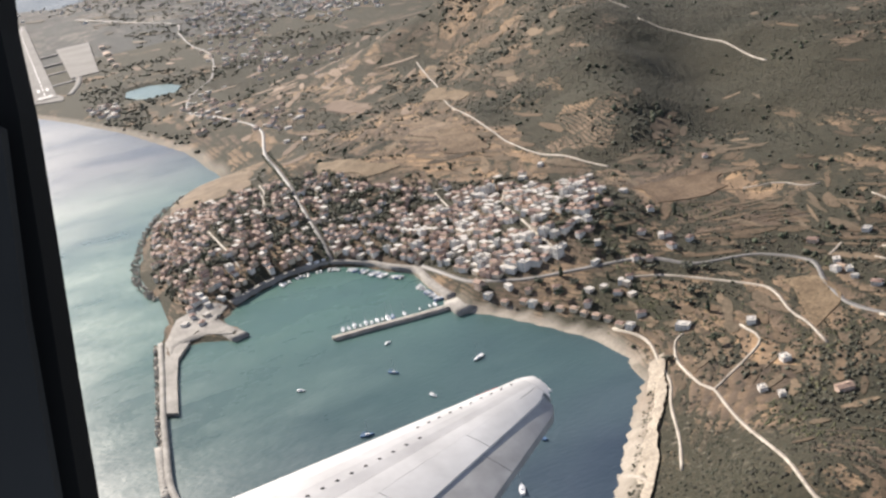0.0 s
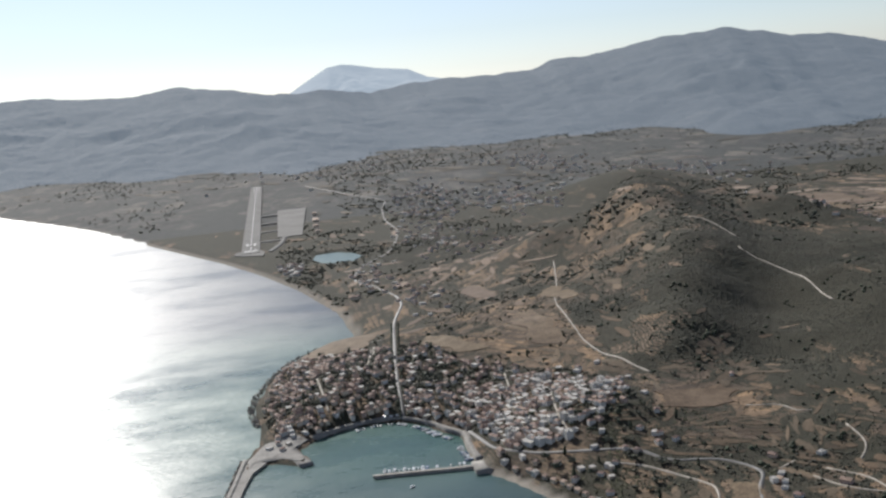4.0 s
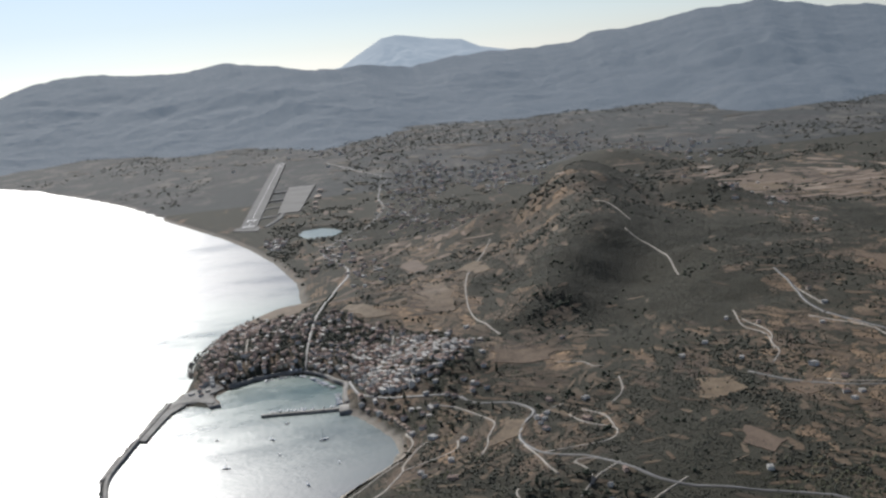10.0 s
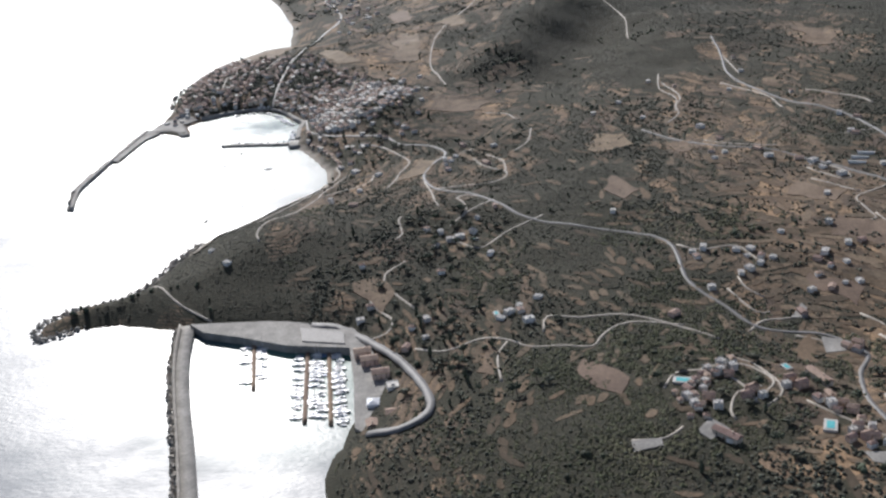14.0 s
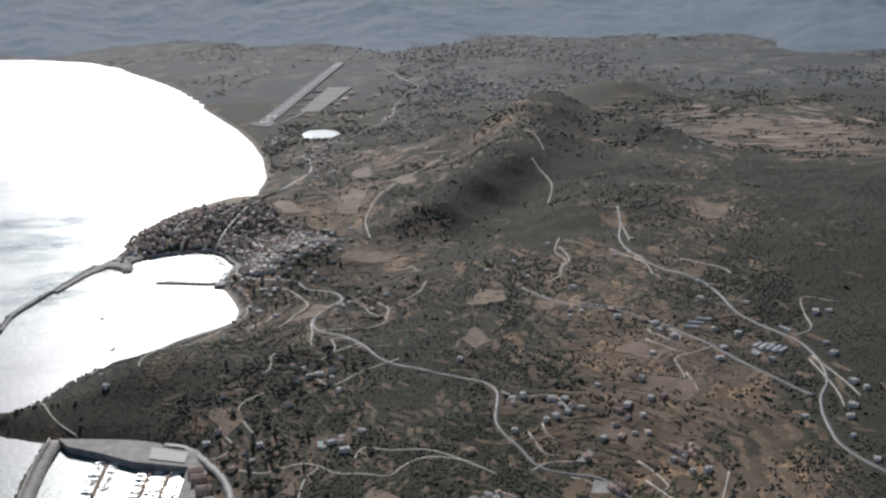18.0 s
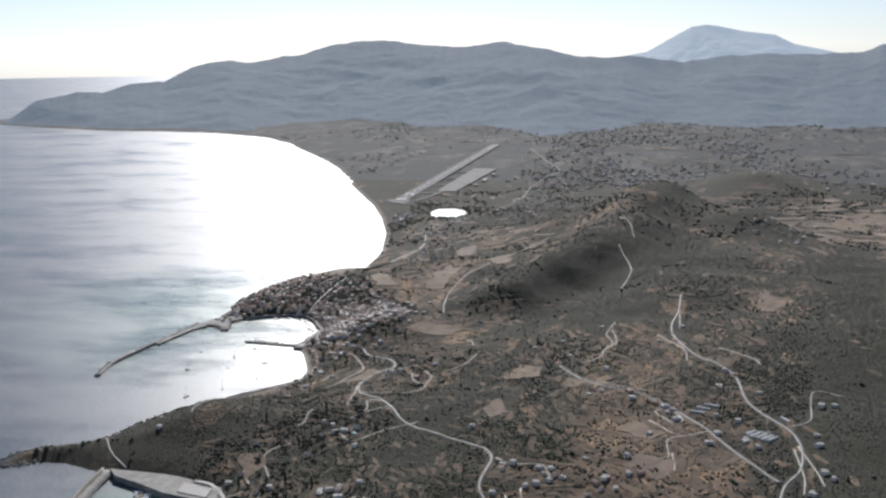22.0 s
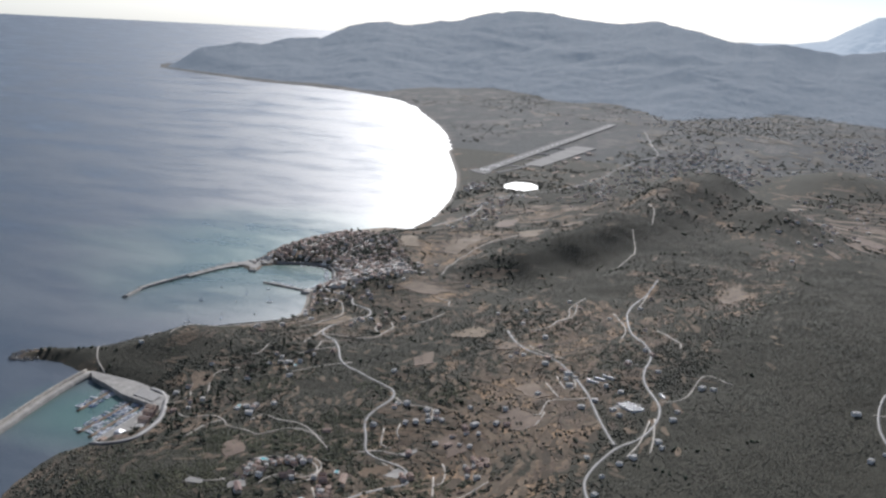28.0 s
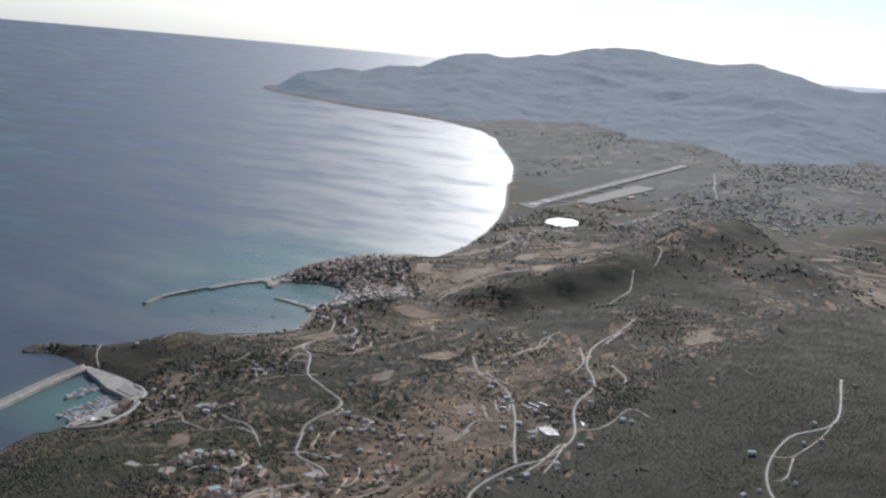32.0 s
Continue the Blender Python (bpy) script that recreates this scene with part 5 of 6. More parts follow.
for x0, y0, n, sx, sy in ((-215, 62, 40, 38, 10), (-270, 28, 34, 26, 7), (-345, 95, 40, 60, 16), (-420, 110, 60, 70, 16), (-560, 130, 80, 110, 30), (-720, 240, 110, 110, 40), (-440, 170, 90, 70, 30), (-300, 110, 50, 60, 24), (-160, 75, 24, 40, 10), (-150, 240, 16, 60, 16), (-290, 250, 40, 90, 40), (-500, 300, 60, 160, 60), (-900, 60, 60, 200, 80)):
    for k in range(n):
        x, y = spot.gauss(x0, sx / 2), spot.gauss(y0, sy / 2)
        if float(signed(x, y, COAST)) < 5 or signed(x, y, LAGOON) > -3 or (abs(y - 5) < 32 and -790 < x < -330):
            continue
        s = spot.uniform(0.65, 1.05) * (1.35 if x < -400 else 1.0)
        rows_far.append((x, y, spot.uniform(0, 180), 2.3 * s, 1.7 * s, 0.9 * s, spot.choice((0, 0, 1)), spot.random() < 0.4))
        occupy(x, y, 1.2)
many_houses("plain_houses", rows_far, "scattered white houses and sheds of the plain")
for k, (x, y) in enumerate([(22.4, 73), (27.3, 76), (30, 77.4), (25.4, 75.3), (32.6, 78.6), (18.6, 71.5), (37.2, 80.6), (39.5, 81.6), (44.8, 82.8), (47, 83.4), (41.8, 82.4), (34.9, 80)]):
    tagged(place(HOUSES[(1, 3, 4, 1)[k % 4]], x, y, 24, 0.7, None, 0.5), group="beach taverns")
    occupy(x, y, 1)
discard(*HOUSES, *PLAIN)


def greenhouse(w, d):
    top = new("greenhouse")
    n = 8
    arc = [(-d / 2 * math.cos(math.pi * k / n), 0.25 + 0.55 * math.sin(math.pi * k / n)) for k in range(n + 1)]
    v = [(-w / 2, y, z) for y, z in arc] + [(w / 2, y, z) for y, z in arc] + [(-w / 2, -d / 2, -0.5), (-w / 2, d / 2, -0.5), (w / 2, -d / 2, -0.5), (w / 2, d / 2, -0.5)]
    m = n + 1
    f = [(k, k + 1, m + k + 1, m + k) for k in range(n)] + [tuple(range(m)) + (2 * m + 1, 2 * m), tuple(range(2 * m - 1, m - 1, -1)) + (2 * m + 2, 2 * m + 3), (0, m, 2 * m + 2, 2 * m), (n, 2 * m + 1, 2 * m + 3, 2 * m - 1)]
    part("sheeting", solid(v, f), M_PLASTIC, top)
    for k in range(5):
        x = -w / 2 + k * w / 4
        part("rib", box(x - 0.04, x + 0.04, -d / 2 - 0.02, d / 2 + 0.02, 0.78, 0.84), M_METAL, top)
    return tagged(top, "long white plastic greenhouse on the farmland", "greenhouse")


g0 = greenhouse(6, 1.5)
for k in range(5):
    tagged(place(g0, 111.6 + k * 1.05, 213.6 + k * 1.15, -38, 0.62 + 0.1 * (k % 2), None, 0.6), group="row of greenhouses")
    occupy(111.6 + k * 1.05, 213.6 + k * 1.15, 1.6)
for x, y, a in ((97, 201.5, 70), (94.5, 203, 70), (92.5, 205, 70), (103, 222, 30)):
    tagged(place(g0, x, y, a, 0.6), group="greenhouses among terraces")
    occupy(x, y, 1.5)
discard(g0)


def pool(w, d):
    top = new("swimming_pool")
    part("terrace", box(-w / 2 - 0.45, w / 2 + 0.45, -d / 2 - 0.35, d / 2 + 0.35, -0.9, 0.22, 0.03), M_FLAT, top, "pale paved pool terrace")
    part("basin_water", box(-w / 2, w / 2, -d / 2, d / 2, 0.0, 0.26), M_POOL, top, "turquoise pool water")
    return tagged(top, "turquoise hotel swimming pool on a pale terrace", "pool")


p0 = pool(1.8, 1.0)
for x, y, a, s in ((179.6, 146.6, 75, 1.1), (176.1, 163.3, 20, 0.7), (194.5, 164, -20, 1.1), (197.4, 176, 30, 0.9), (147.9, 119.8, 10, 0.6), (113.5, 117, 30, 0.6)):
    ob = place(p0, x, y, a, s)
    ob.location.z += 0.12
    tagged(ob, group="hotel swimming pools")
    occupy(x, y, 2)
discard(p0)

# ---------------------------------------------------------------- trees near the houses
def blob_arrays(centres, radii, flat, g):
    """Jittered twenty-faced clumps round the given centres."""
    p = (1 + 5 ** 0.5) / 2
    ico = np.array([(-1, p, 0), (1, p, 0), (-1, -p, 0), (1, -p, 0), (0, -1, p), (0, 1, p), (0, -1, -p), (0, 1, -p), (p, 0, -1), (p, 0, 1), (-p, 0, -1), (-p, 0, 1)]) / (1 + p * p) ** 0.5
    tri = np.array([(0, 11, 5), (0, 5, 1), (0, 1, 7), (0, 7, 10), (0, 10, 11), (1, 5, 9), (5, 11, 4), (11, 10, 2), (10, 7, 6), (7, 1, 8), (3, 9, 4), (3, 4, 2), (3, 2, 6), (3, 6, 8), (3, 8, 9), (4, 9, 5), (2, 4, 11), (6, 2, 10), (8, 6, 7), (9, 8, 1)])
    n = len(centres)
    a = g.uniform(0, 6.28, n)
    ca, sa = np.cos(a)[:, None], np.sin(a)[:, None]
    v = ico[None] * g.uniform(0.6, 1.25, (n, 12, 1))
    x, y = v[..., 0] * ca - v[..., 1] * sa, v[..., 0] * sa + v[..., 1] * ca
    v = np.stack([x * g.uniform(0.8, 1.3, (n, 1)), y, v[..., 2] * flat[:, None]], -1) * radii[:, None, None] + centres[:, None]
    f = tri[None] + (np.arange(n) * 12)[:, None, None]
    return v.reshape(-1, 3), f.reshape(-1, 3)


def dome_arrays(centres, radii, flat, g):
    """Low five-sided tufts, for scrub that is only seen from far above."""
    n = len(centres)
    a = g.uniform(0, 6.28, (n, 1)) + np.arange(5) * 1.2566
    k = g.uniform(0.65, 1.3, (n, 5))
    rim = np.stack([np.cos(a) * k, np.sin(a) * k, np.full((n, 5), -0.45) * flat[:, None]], -1)
    tip = np.concatenate([g.uniform(-0.35, 0.35, (n, 1, 2)), flat[:, None, None]], -1)
    v = np.concatenate([rim, tip], 1) * radii[:, None, None] + centres[:, None]
    tri = np.array([(q, (q + 1) % 5, 5) for q in range(5)])
    return v.reshape(-1, 3), (tri[None] + (np.arange(n) * 6)[:, None, None]).reshape(-1, 3)


def tree(kind, seed):
    g = np.random.RandomState(seed)
    top = new(kind)
    h = {"pine_tree": 1.9, "olive_tree": 1.0, "cypress_tree": 2.4}[kind]
    bm = bmesh.new()
    bmesh.ops.create_cone(bm, segments=6, radius1=0.12, radius2=0.05, depth=h * 0.7, matrix=Matrix.Translation((0, 0, h * 0.33)))
    part("trunk", bm, M_BARK, top)
    for k in range(3):
        a = k * 2.1 + g.uniform(0, 1)
        bm = bmesh.new()
        bmesh.ops.create_cone(bm, segments=5, radius1=0.05, radius2=0.02, depth=h * 0.4, matrix=pose(0.18 * math.cos(a), 0.18 * math.sin(a), h * 0.55, 0, 40, math.degrees(a)))
        part("limb", bm, M_BARK, top)
    n = 22
    if kind == "cypress_tree":
        t = g.uniform(0.1, 1, n)
        c = np.stack([g.normal(0, 0.08, n), g.normal(0, 0.08, n), t * h], 1)
        r, fl = 0.34 * (1.1 - t) + 0.1, np.full(n, 1.6)
    else:
        c = g.normal(0, 1, (n, 3)) * [0.4, 0.4, 0.2] + [0, 0, h * 0.85]
        r, fl = g.uniform(0.2, 0.4, n), np.full(n, 0.75)
    v, f = blob_arrays(c, r, fl, g)
    linked("crown", mesh_of("crown", v, f, M_OLIVE if kind == "olive_tree" else M_PINE), top)
    return tagged(top, {"pine_tree": "dark green pine with a ragged spreading crown", "olive_tree": "grey-green olive tree with a loose round crown", "cypress_tree": "slender dark cypress standing among houses"}[kind], "tree")


TREES = [tree("pine_tree", 1), tree("pine_tree", 2), tree("olive_tree", 3), tree("olive_tree", 4), tree("cypress_tree", 5)]
wood = random.Random(21)
count = 0
while count < 300:
    cx, cy, s = wood.choice([(-44, 70, 14), (-80, 36, 14), (-60, 45, 20), (20, 92, 12), (180, 150, 9), (192, 168, 9), (190, 184, 9), (150, 104, 10), (160, 112, 10), (35, 88, 12), (0, 85, 20), (-230, 50, 22), (110, 112, 9)])
    x, y = wood.gauss(cx, s), wood.gauss(cy, s * 0.7)
    if not free(x, y) or float(signed(x, y, COAST)) < 3:
        continue
    ob = place(wood.choice(TREES), x, y, wood.uniform(0, 360), wood.uniform(0.55, 1.0))
    ob.location.z -= 0.08
    tagged(ob, group="trees between the houses")
    occupy(x, y, 0.5)
    count += 1
discard(*TREES)

# ---------------------------------------------------------------- scrub, groves and hedges
def scatter(name, material, label, count, box_, chance, size, seed, flat=(0.6, 0.95), rows=None, cap=30000, build=blob_arrays):
    g = np.random.RandomState(seed)
    x, y = g.uniform(box_[0], box_[1], count), g.uniform(box_[2], box_[3], count)
    if rows:
        a, gap = radians(rows[0]), rows[1]
        u, v = x * math.cos(a) + y * math.sin(a), -x * math.sin(a) + y * math.cos(a)
        v = np.round(v / gap) * gap + g.normal(0, 0.18, count)
        x, y = u * math.cos(a) - v * math.sin(a), u * math.sin(a) + v * math.cos(a)
    keep = (g.rand(count) < chance(x, y)) & (signed(x, y, COAST) > 1.2) & (signed(x, y, LAGOON) < -1)
    i, j = np.clip((x - FX0).astype(int), 0, BUSY.shape[1] - 1), np.clip((y - FY0).astype(int), 0, BUSY.shape[0] - 1)
    keep &= ~BUSY[j, i]
    x, y = x[keep][:cap], y[keep][:cap]
    r = g.uniform(size[0], size[1], len(x)) * (0.7 + 0.6 * rough(x, y, 14))
    fl = g.uniform(*flat, len(x))
    v, f = build(np.stack([x, y, lie(x, y) + r * fl * (0.55 if build is blob_arrays else 0.4)], 1), r, fl, g)
    tagged(new(name, mesh_of(name, v, f, material)), label, "shrubs", kind="stuff")


def thicket(x, y):
    return np.clip((cover_of(x, y) - 0.1) * 0.9 + 1.6 * (fbm(x, y, 26) - 0.5) + 0.9 * (fbm(x, y, 7) - 0.5) + 0.45 * (np.mod(lie(x, y) * 2.6 + 1.6 * fbm(x, y, 6), 1) < 0.4) - 0.12, 0.02, 1)


def grove(x, y):
    return np.clip(2.2 * (fbm(x + 200, y, 34) - 0.42) + 0.5 * (fbm(x, y, 9) - 0.5) - 0.9 * (cover_of(x, y) > 0.85), 0, 0.95)


scatter("hillside_scrub", M_SCRUB, "dense low evergreen scrub over the hills", 330000, (-90, 245, 40, 345), thicket, (0.12, 0.32), 1, (0.35, 0.8), cap=170000, build=dome_arrays)
def canopy(x, y):
    """Closed woodland round the hotels and in the gullies, open on the fields."""
    w = np.exp(-((x - 182) / 26) ** 2 - ((y - 148) / 26) ** 2) + 0.8 * np.exp(-((x - 150) / 26) ** 2 - ((y - 150) / 10) ** 2) + 0.4 * np.exp(-((x - 172) / 20) ** 2 - ((y - 180) / 9) ** 2)
    w = w + 0.7 * np.exp(-((x - 38) / 16) ** 2 - ((y - 92) / 9) ** 2) + 0.6 * np.exp(-((x - 125) / 20) ** 2 - ((y - 118) / 9) ** 2) + 0.5 * np.exp(-((x - 105) / 30) ** 2 - ((y - 170) / 8) ** 2)
    return np.clip(1.5 * w - 0.35 + 2.2 * (fbm(x + 70, y, 16) - 0.5), 0, 0.95)


scatter("woodland", M_WOODLAND, "leafy green trees and tall shrubs in a closed canopy", 170000, (15, 225, 78, 215), canopy, (0.14, 0.36), 9, (0.6, 1.0), cap=75000, build=dome_arrays)
scatter("western_scrub", M_SCRUB, "dark scrub dotting the rocky western hill", 170000, (-330, -70, 70, 300), thicket, (0.16, 0.38), 2, (0.3, 0.6), cap=80000, build=dome_arrays)
scatter("olive_grove", M_OLIVE, "grey-green olive trees in loose rows", 30000, (30, 225, 95, 235), grove, (0.17, 0.33), 3, (0.6, 0.9), (28, 1.3), 15000)
scatter("olive_grove", M_OLIVE, "olive trees on the slopes above the town", 14000, (-160, 60, 70, 240), grove, (0.22, 0.42), 4, (0.6, 0.9), None, 8000)
def dotted(x, y):
    return np.clip((0.34 + 1.7 * (fbm(x + 40, y + 90, 11, 4) - 0.47)) * soft(28, 60, x) * soft(240, 215, y) - 0.5 * soft(0.85, 1.05, cover_of(x, y)), 0.02, 0.85)


scatter("hillside_trees", M_OLIVE, "dark olive and carob trees dotted over the terraces", 60000, (28, 232, 84, 240), dotted, (0.14, 0.3), 14, (0.7, 1.2), cap=14000)
_line = curve_through(AVENUE[:4], 0.75)
_side = np.concatenate([_line + [0.1, 0.95], _line - [0.1, 0.95]])
_g = np.random.RandomState(15)
_side = _side[_g.rand(len(_side)) < 0.75] + _g.normal(0, 0.12, (1, 2))
_v, _f = blob_arrays(np.column_stack([_side, lie(*_side.T) + 0.3]), _g.uniform(0.28, 0.5, len(_side)), np.full(len(_side), 0.9), _g)
tagged(new("avenue_trees", mesh_of("avenue_trees", _v, _f, M_PINE)), "two rows of dark trees lining the avenue", "trees", kind="stuff")


def green_yard(x, y):
    return np.clip(soft(-2, 1, signed(x, y, TOWN)) * (0.25 + 1.5 * (fbm(x, y, 13, 3) - 0.42)), 0, 0.95)


scatter("town_trees", M_OLIVE, "dark garden trees between the town houses", 30000, (-105, 25, 18, 104), green_yard, (0.22, 0.48), 12, (0.7, 1.1), cap=7000)
scatter("hedge_trees", M_PINE, "dark trees and hedges along field edges", 22000, (-330, 230, 30, 250), lambda x, y: (np.abs(fbm(x, y, 45, 3) - 0.5) < 0.012) * 0.9, (0.3, 0.62), 5, (0.7, 1.1), cap=7000)
scatter("plain_trees", M_OLIVE, "far dark trees and hedges of the plain", 30000, (-456, -120, 20, 430), lambda x, y: np.clip(2.5 * (fbm(x, y, 30) - 0.5), 0, 0.8), (0.45, 1.0), 6, (0.4, 0.7), cap=10000)


def far_cover(name, label, count, x0, x1, y0, y1, seed):
    g = np.random.RandomState(seed)
    x, y = g.uniform(x0, x1, count), g.uniform(y0, y1, count)
    k = (g.rand(count) < np.clip(2.4 * (fbm(x, y, 90) - 0.42), 0, 0.9)) & (signed(x, y, COAST) > 14) & (np.abs(y) > 60 - 40 * (x < -790))
    x, y = x[k], y[k]
    r = g.uniform(0.6, 1.8, len(x))
    v, f = blob_arrays(np.stack([x, y, height(x, y) + 0.3], 1), r, np.full(len(x), 0.3), g)
    tagged(new(name, mesh_of(name, v, f, M_OLIVE)), label, "trees", kind="stuff")


far_cover("far_groves", "dark groves on the hazy coastal plain", 34000, -1500, -456, -300, 900, 7)
far_cover("far_groves", "dark groves beyond the northern hills", 10000, -456, 300, 430, 1200, 8)

# ---------------------------------------------------------------- pale shore cliffs
def cliff(line, seed):
    c = curve_through(line, 0.7)
    g = np.random.RandomState(seed)
    t = np.gradient(c, axis=0)
    n = np.stack([-t[:, 1], t[:, 0]], 1) / (np.linalg.norm(t, axis=1)[:, None] + 1e-9)
    rows_ = []
    for k in range(6):
        w = k / 5
        p = c + n * (w * 2.4 + 1.3 * (fbm(c[:, 0] + 9 * k, c[:, 1], 5, 3) - 0.5)[:, None] + g.uniform(-0.14, 0.14, (len(c), 1)))
        top = lie(*(c + n * 3.2).T) + 0.15
        z = 0.7 + (np.maximum(top, 1.2) - 0.7) * (w ** 0.7) + g.uniform(-0.12, 0.12, len(c)) * (0 < k < 5)
        rows_.append(np.column_stack([p, z]))
    v = np.vstack(rows_)
    tagged(new("cliff", mesh_of("cliff", v, grid_faces(len(c), 6), M_CLIFF)), "crumbling pale earth cliff above the beach", "cliff", kind="structure")


cliff([(57, 80.2), (66, 75), (74, 69.2), (84, 62.3), (91, 57), (101, 53)], 1)

# ---------------------------------------------------------------- mountains on the skyline
HUB = (354, 167, 99)


def from_hub(eye, az, el, r, reach):
    """A crest point seen from eye, as bearing, distance and height round the hub, with the reach of its near slope."""
    x, y, z = eye[0] + r * math.sin(radians(az)), eye[1] + r * math.cos(radians(az)), eye[2] + r * math.tan(radians(el))
    return (math.degrees(math.atan2(x - HUB[0], y - HUB[1])) % 360, math.hypot(x - HUB[0], y - HUB[1]), z, reach)


def mountain(name, crest, material, label, back, seed, valley=0.5, step=0.13, grain=1.0):
    """A range with ribs and gullies as one sheet of relief; crest: bearing, distance, height and near reach along its top."""
    c = np.array(sorted(crest), float)
    az = np.arange(c[0, 0], c[-1, 0], step)
    top, z, front = (np.interp(az, c[:, 0], c[:, k]) for k in (1, 2, 3))
    w = np.hanning(25)
    w /= w.sum()
    top, front = (np.convolve(np.pad(q, 12, "edge"), w, "valid") for q in (top, front))
    u = np.radians(az) * 2200
    front = front * (0.84 + 0.36 * fbm(u + 77, u * 0 + 5, 160, 4))
    z = z + grain * ((fbm(u + seed * 500, u * 0, 90, 5) - 0.5) * np.minimum(z * 0.16, 9) + (fbm(u * 1.3 + seed * 70, u * 0 + 9, 44, 5) - 0.5) * np.minimum(z * 0.16, 10))
    run = np.concatenate([-np.linspace(1, 0, 20)[:-1] ** 1.2, np.linspace(0, 1, 110) ** 1.1])[:, None]
    r = top[None] - np.where(run < 0, run * back, run * front[None])
    px, py = HUB[0] + r * np.sin(np.radians(az))[None], HUB[1] + r * np.cos(np.radians(az))[None]
    drop = 1 - np.abs(run)
    ribs = np.clip(np.abs(fbm(px + seed * 91, py, 150, 6) - 0.5) * 3.2, 0, 1)
    spurs = np.clip(np.abs(fbm(px + 40, py + seed * 77, 330, 4) - 0.5) * 3.4, 0, 1)
    shape = drop ** 1.15 * (1 - valley * (0.6 * ribs + 0.7 * spurs) * np.clip(1.8 * (1 - drop), 0, 1)) - 0.05 * (1 - drop) ** 3
    shape = shape + (fbm(px, py + seed * 40, 70, 5) - 0.5) * 0.34 * drop * (1 - drop) + (fbm(px, py, 34, 4) - 0.5) * 0.2 * np.sqrt(drop) * (1 - drop)
    ashore = soft(-4, 70, signed(px, py, COAST)) if back > 300 else 1.0
    tall = np.maximum(z[None] * shape - 1.5 - 2.0 * (1 - drop), 4.0 * np.minimum(1, drop * 5) - 2.2) * ashore - 2.5 * (1 - ashore)
    v = np.stack([px, py, tall], -1).reshape(-1, 3)
    tagged(new(name, mesh_of(name, v, grid_faces(len(az), len(run)), material, True)), label, "mountains", kind="structure")


OVER_SEA = (371, 209, 103)
cape = [from_hub(OVER_SEA, *k) for k in ((234.6, -3.05, 1760, 60), (236.2, -2.41, 1800, 170), (238.8, -1.76, 1850, 280), (240.0, -1.94, 1880, 350), (241.3, -1.55, 1920, 410), (243.0, -1.4, 1960, 490), (244.4, -0.64, 2030, 570), (245.3, -0.55, 2060, 630), (247.2, -0.52, 2120, 700), (250.1, -0.12, 2200, 660), (252.5, 0.42, 2280, 760))]
ridge = cape + [from_hub(HUB, *k) for k in ((255.6, 0.52, 2250, 800), (257.8, 0.33, 2150, 850), (259.3, 0.25, 2110, 850), (261.2, 0.38, 2080, 880), (263.3, 0.13, 1980, 850), (265.3, -0.35, 1930, 800), (267.6, -0.33, 1960, 800), (270.3, -0.61, 2100, 850), (272.3, -0.38, 2180, 900), (274.6, -0.3, 2230, 950), (276.9, -0.35, 2280, 1000), (278.6, -0.28, 2330, 1050), (279.5, 0.06, 2330, 1050), (281.4, 0.14, 2280, 1050), (283.4, 0.45, 2200, 1050), (285.3, 0.66, 2130, 1000), (287.7, 0.82, 2080, 1000), (289.0, 0.5, 2080, 1000), (290.6, 0.08, 2100, 1000), (292.2, 0.12, 2100, 1000), (293.8, -0.3, 2100, 1000), (295.5, -0.8, 2100, 1000), (297.5, -1.1, 2100, 1000), (300, -1.4, 2150, 1000), (306, -1.2, 2200, 1100), (314, -1.0, 2300, 1100), (324, -0.8, 2400, 1100), (336, -0.8, 2500, 1100))]
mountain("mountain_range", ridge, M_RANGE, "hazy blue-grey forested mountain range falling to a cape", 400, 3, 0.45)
peak = [from_hub(HUB, *k) for k in ((262, -0.6, 4350, 420), (266.5, -0.45, 4350, 420), (268.0, -0.2, 4350, 420), (269.0, 0.36, 4350, 420), (270.2, 1.0, 4350, 420), (270.9, 1.09, 4350, 420), (271.4, 1.02, 4350, 420), (272.7, 0.74, 4350, 420), (274.2, 0.55, 4350, 420), (275.1, 0.1, 4350, 420), (277.2, -0.35, 4350, 420), (280, -0.5, 4350, 420))]
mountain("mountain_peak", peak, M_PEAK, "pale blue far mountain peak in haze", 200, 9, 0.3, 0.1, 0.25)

# ---------------------------------------------------------------- the aircraft's wing and window edge at the start of the flight
AIR = PATH[0][1]


def seat(x, y, depth):
    """A point of the cabin's view from its seat: across, down, away."""
    return AIR @ Vector((x * depth, -y * depth, -depth))


M_SKIN = surface("wing_skin", [(0.3, (0.5, 0.5, 0.5)), (0.7, (0.62, 0.62, 0.61))], 0.6, 3.0, rough=0.6, metal=0.0, grime=0.25)
M_EDGE = surface("bare_leading_edge", [(0.3, (0.5, 0.5, 0.5)), (0.7, (0.62, 0.62, 0.61))], 0.8, 4.0, rough=0.3, metal=0.7)
M_DARK = surface("dark_window_trim", [(0.3, (0.008, 0.008, 0.008)), (0.7, (0.016, 0.016, 0.0155))], 1.0, 4.0, rough=0.8, gloss=0.1)
M_RED = surface("red_lamp_glass", [(0.3, (0.5, 0.04, 0.05)), (0.7, (0.62, 0.07, 0.08))], 1.0, 5.0, rough=0.15)
aircraft = new("aircraft")


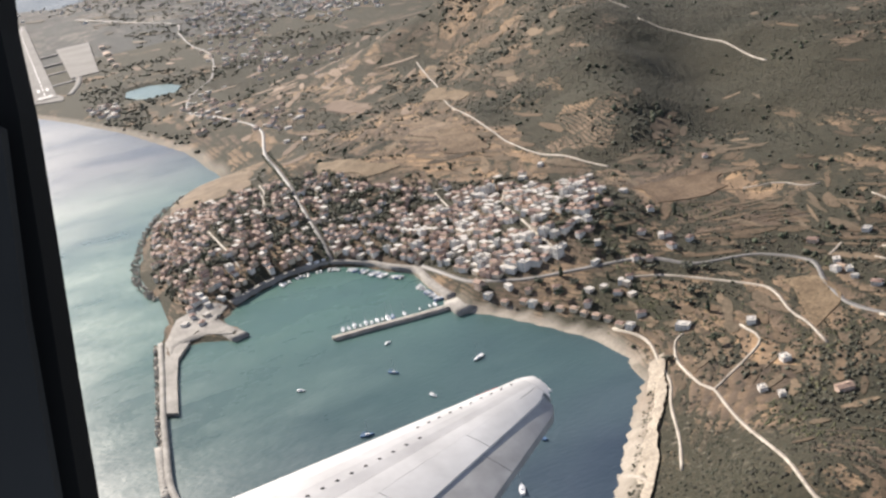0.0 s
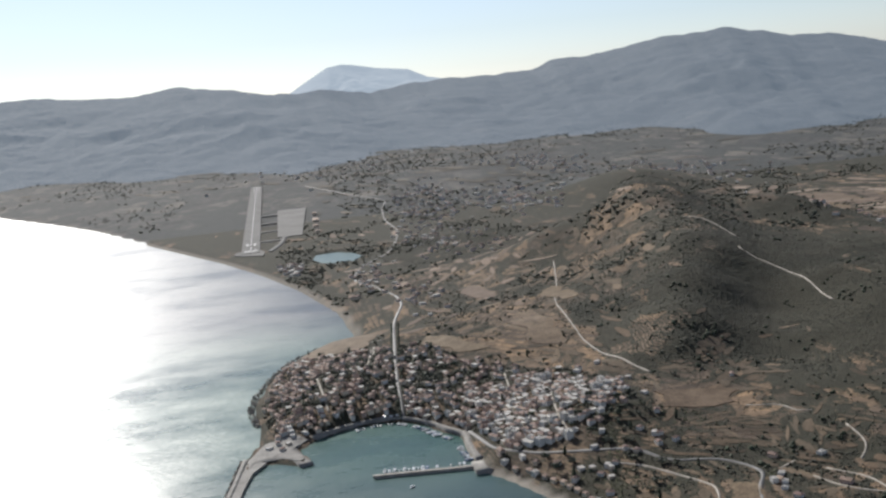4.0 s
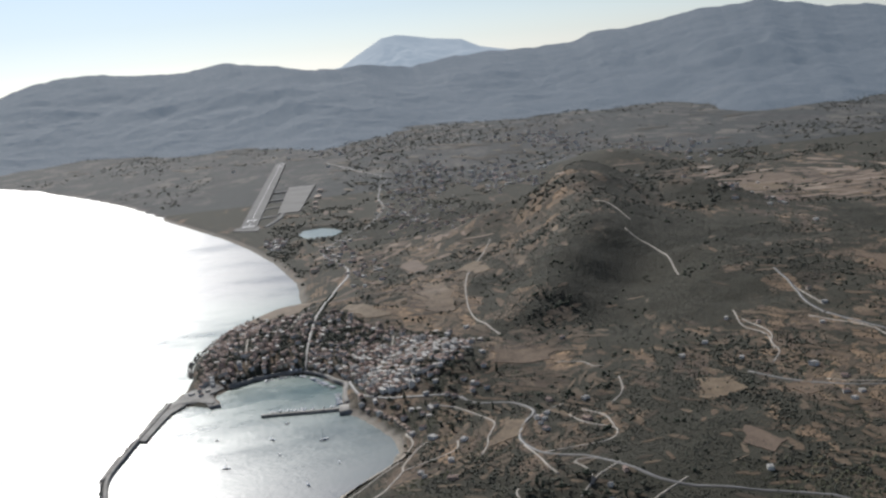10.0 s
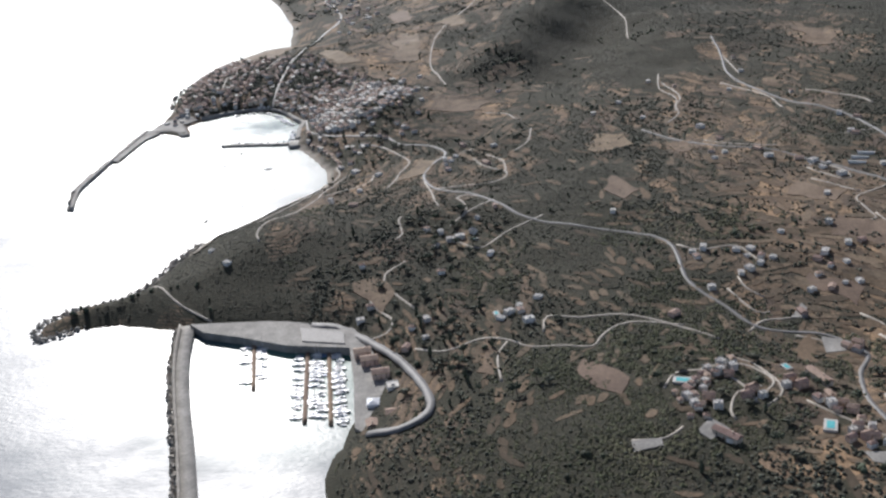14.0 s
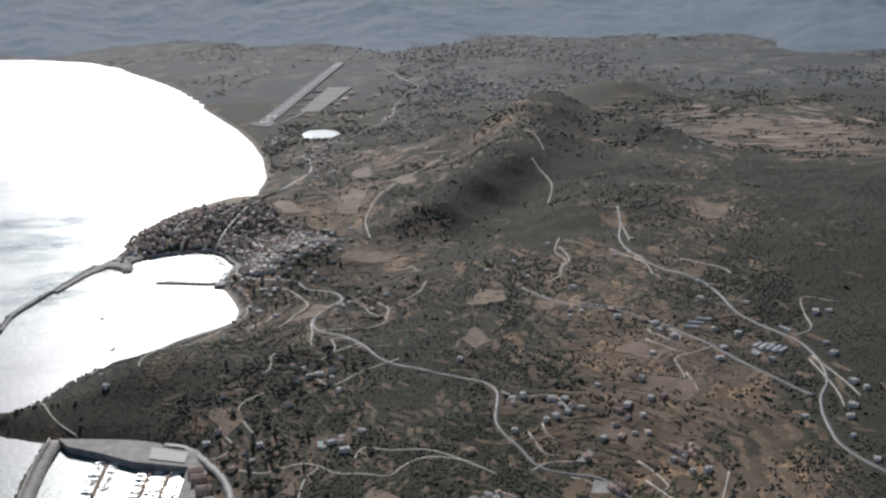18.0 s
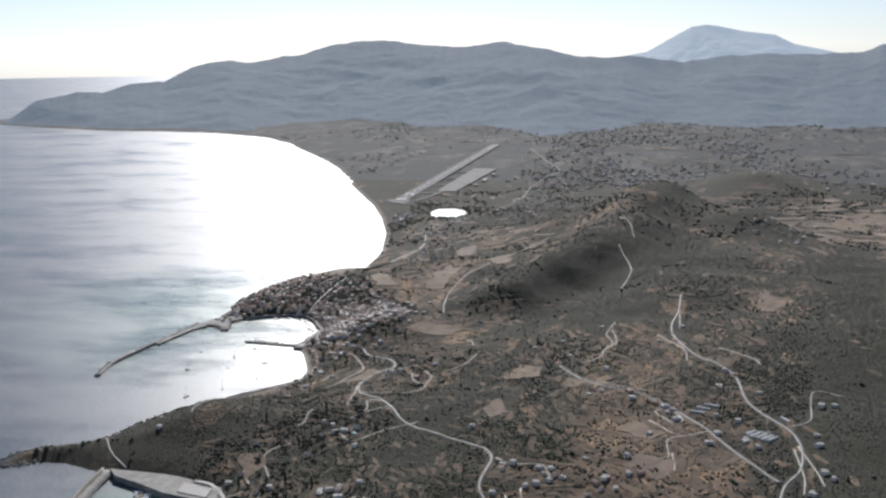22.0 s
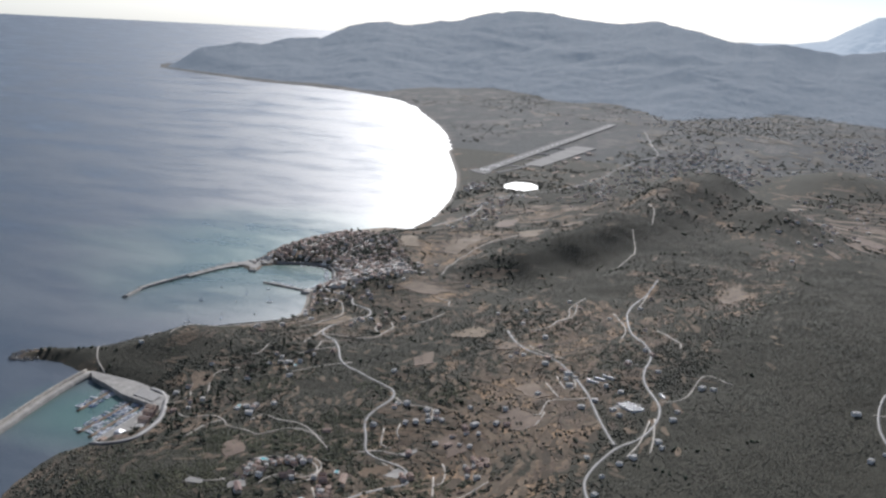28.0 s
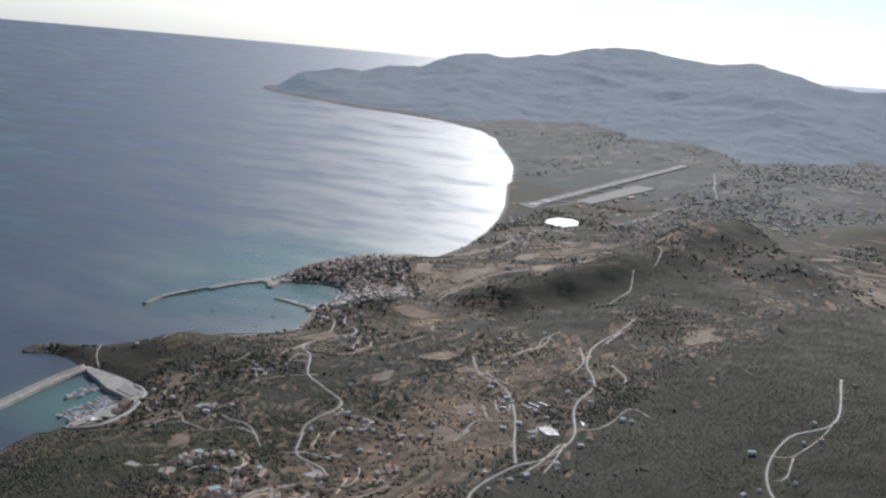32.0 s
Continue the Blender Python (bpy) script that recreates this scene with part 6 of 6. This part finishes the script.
def slab(corners, thick, material, name, label=""):
    p = [seat(*c) for c in corners]
    n = (p[1] - p[0]).cross(p[2] - p[0]).normalized()
    n = n if n.z > 0 else -n
    k = len(p)
    return part(name, solid(p + [q - n * thick for q in p], [tuple(range(k)), tuple(range(2 * k - 1, k - 1, -1))] + [(i, (i + 1) % k, k + (i + 1) % k, k + i) for i in range(k)]), material, aircraft, label)


def level(x, y, below):
    """Where the view through (x, y) meets a level plane below the seat, as across, down, away."""
    way = AIR.to_3x3() @ Vector((x, -y, -1))
    return (x, y, -below / way.z)


CORNERS = [seat(*level(*k, 4.0)) for k in ((-0.262, 0.255), (-0.031, 0.31), (0.0605, 0.114), (0.1026, 0.129))]


def on_wing(u, v, down=0.0):
    """The wing's skin, cambered; u: root to tip; v: leading to trailing edge."""
    root_f, root_b, tip_f, tip_b = CORNERS
    v = v + (0.5 - v) * (max(u - 0.94, 0) / 0.1) ** 2 * 0.7
    p = root_f.lerp(tip_f, u).lerp(root_b.lerp(tip_b, u), v)
    w = min(max(v, 0.0), 1.0)
    p.z += (0.3 - 0.18 * u) * (2.6 * math.sqrt(w) * (1 - w) - 0.05 * w) - 0.12 - down
    return p


def wing_skin(u0, u1, v0, v1, material, name, label="", thick=0.06, down=0.0, n=10, m=6):
    """A panel of the skin with its edges folded down."""
    bm = bmesh.new()
    rows_ = [[bm.verts.new(on_wing(u0 + (u1 - u0) * i / n, v0 + (v1 - v0) * j / m, down)) for j in range(m + 1)] for i in range(n + 1)]
    rim = [rows_[i][0] for i in range(n + 1)] + rows_[n][1:] + [rows_[i][m] for i in range(n - 1, -1, -1)] + rows_[0][m - 1:0:-1]
    low = [bm.verts.new(q.co - Vector((0, 0, thick))) for q in rim]
    for i in range(n):
        for j in range(m):
            bm.faces.new((rows_[i][j], rows_[i + 1][j], rows_[i + 1][j + 1], rows_[i][j + 1]))
    for k in range(len(rim)):
        q = (k + 1) % len(rim)
        bm.faces.new((rim[k], rim[q], low[q], low[k]))
    bmesh.ops.recalc_face_normals(bm, faces=bm.faces)
    return part(name, bm, material, aircraft, label)


# worn wing paint in a darker grey, painting the shade on the sloping trailing edge
M_FLAP = surface("weathered_shaded_flap_paint", [(0.3, (0.32, 0.32, 0.32)), (0.7, (0.4, 0.4, 0.395))], 0.9, 4.0, rough=0.6, grime=0.35)
M_PANEL = surface("grey_wing_paint", [(0.3, (0.40, 0.40, 0.405)), (0.7, (0.5, 0.5, 0.495))], 0.5, 3.0, rough=0.55, grime=0.25)
wing_skin(0, 0.53, 0.0, 0.06, M_EDGE, "leading_edge", "bright bare metal leading edge")
wing_skin(0.532, 0.86, 0.01, 0.06, M_SKIN, "slat", "pale outboard leading edge slat")
main_panel = wing_skin(0, 1.0, 0.061, 0.5, M_PANEL, "wing_panel", "grey painted wing skin")
wing_skin(0, 1.0, 0.501, 0.6, M_SKIN, "spar_strip", "pale strip along the rear spar")
wing_skin(0, 0.3, 0.601, 0.79, M_SKIN, "spoiler")
wing_skin(0.302, 0.66, 0.601, 0.79, M_SKIN, "spoiler")
wing_skin(0.662, 1.0, 0.601, 0.79, M_SKIN, "shroud")
wing_skin(0, 0.3, 0.791, 1.0, M_FLAP, "flap", "trailing flap in grey darkened for shade", down=0.01)
wing_skin(0.302, 0.62, 0.791, 1.0, M_FLAP, "flap", "trailing flap in grey darkened for shade", down=0.01)
wing_skin(0.622, 0.985, 0.791, 1.0, M_FLAP, "aileron", "aileron in grey darkened for shade", down=0.01)
wing_skin(0.862, 1.0, 0.0, 0.06, M_SKIN, "lamp_fairing")
wing_skin(1.001, 1.035, 0.04, 0.96, M_SKIN, "wing_tip")
wing_skin(0.88, 0.95, -0.03, 0.045, M_RED, "position_light", "red wing tip lamp", down=-0.012, n=4, m=3)
for k in range(21):
    u, v = (0.1 + k * 0.047, 0.4) if k < 11 else (0.62 + (k - 11) * 0.037, 0.27)
    wing_skin(u, u + 0.008, v, v + 0.012, M_DARK, "vent", thick=0.004, down=-0.003, n=1, m=1).parent = main_panel
M_LINER = surface("cabin_liner", [(0.3, (0.034, 0.034, 0.033)), (0.7, (0.05, 0.05, 0.048))], 1.0, 4.0, rough=0.8, gloss=0.1)
slab([(-0.46, -0.14, 0.6), (-0.402, -0.11, 0.6), (-0.38, 0.06, 0.6), (-0.345, 0.26, 0.6), (-0.46, 0.26, 0.6)], 0.01, M_LINER, "cabin_liner", "dim grey cabin side liner")
slab([(-0.46, -0.28, 0.62), (-0.412, -0.28, 0.62), (-0.402, -0.2, 0.62), (-0.385, -0.124, 0.62), (-0.365, 0, 0.62), (-0.346, 0.122, 0.62), (-0.323, 0.26, 0.62), (-0.46, 0.26, 0.62)], 0.03, M_DARK, "window_frame", "dark rubber cabin window edge")
tagged(aircraft, "grey airliner wing and dark window edge in flight", "aircraft")
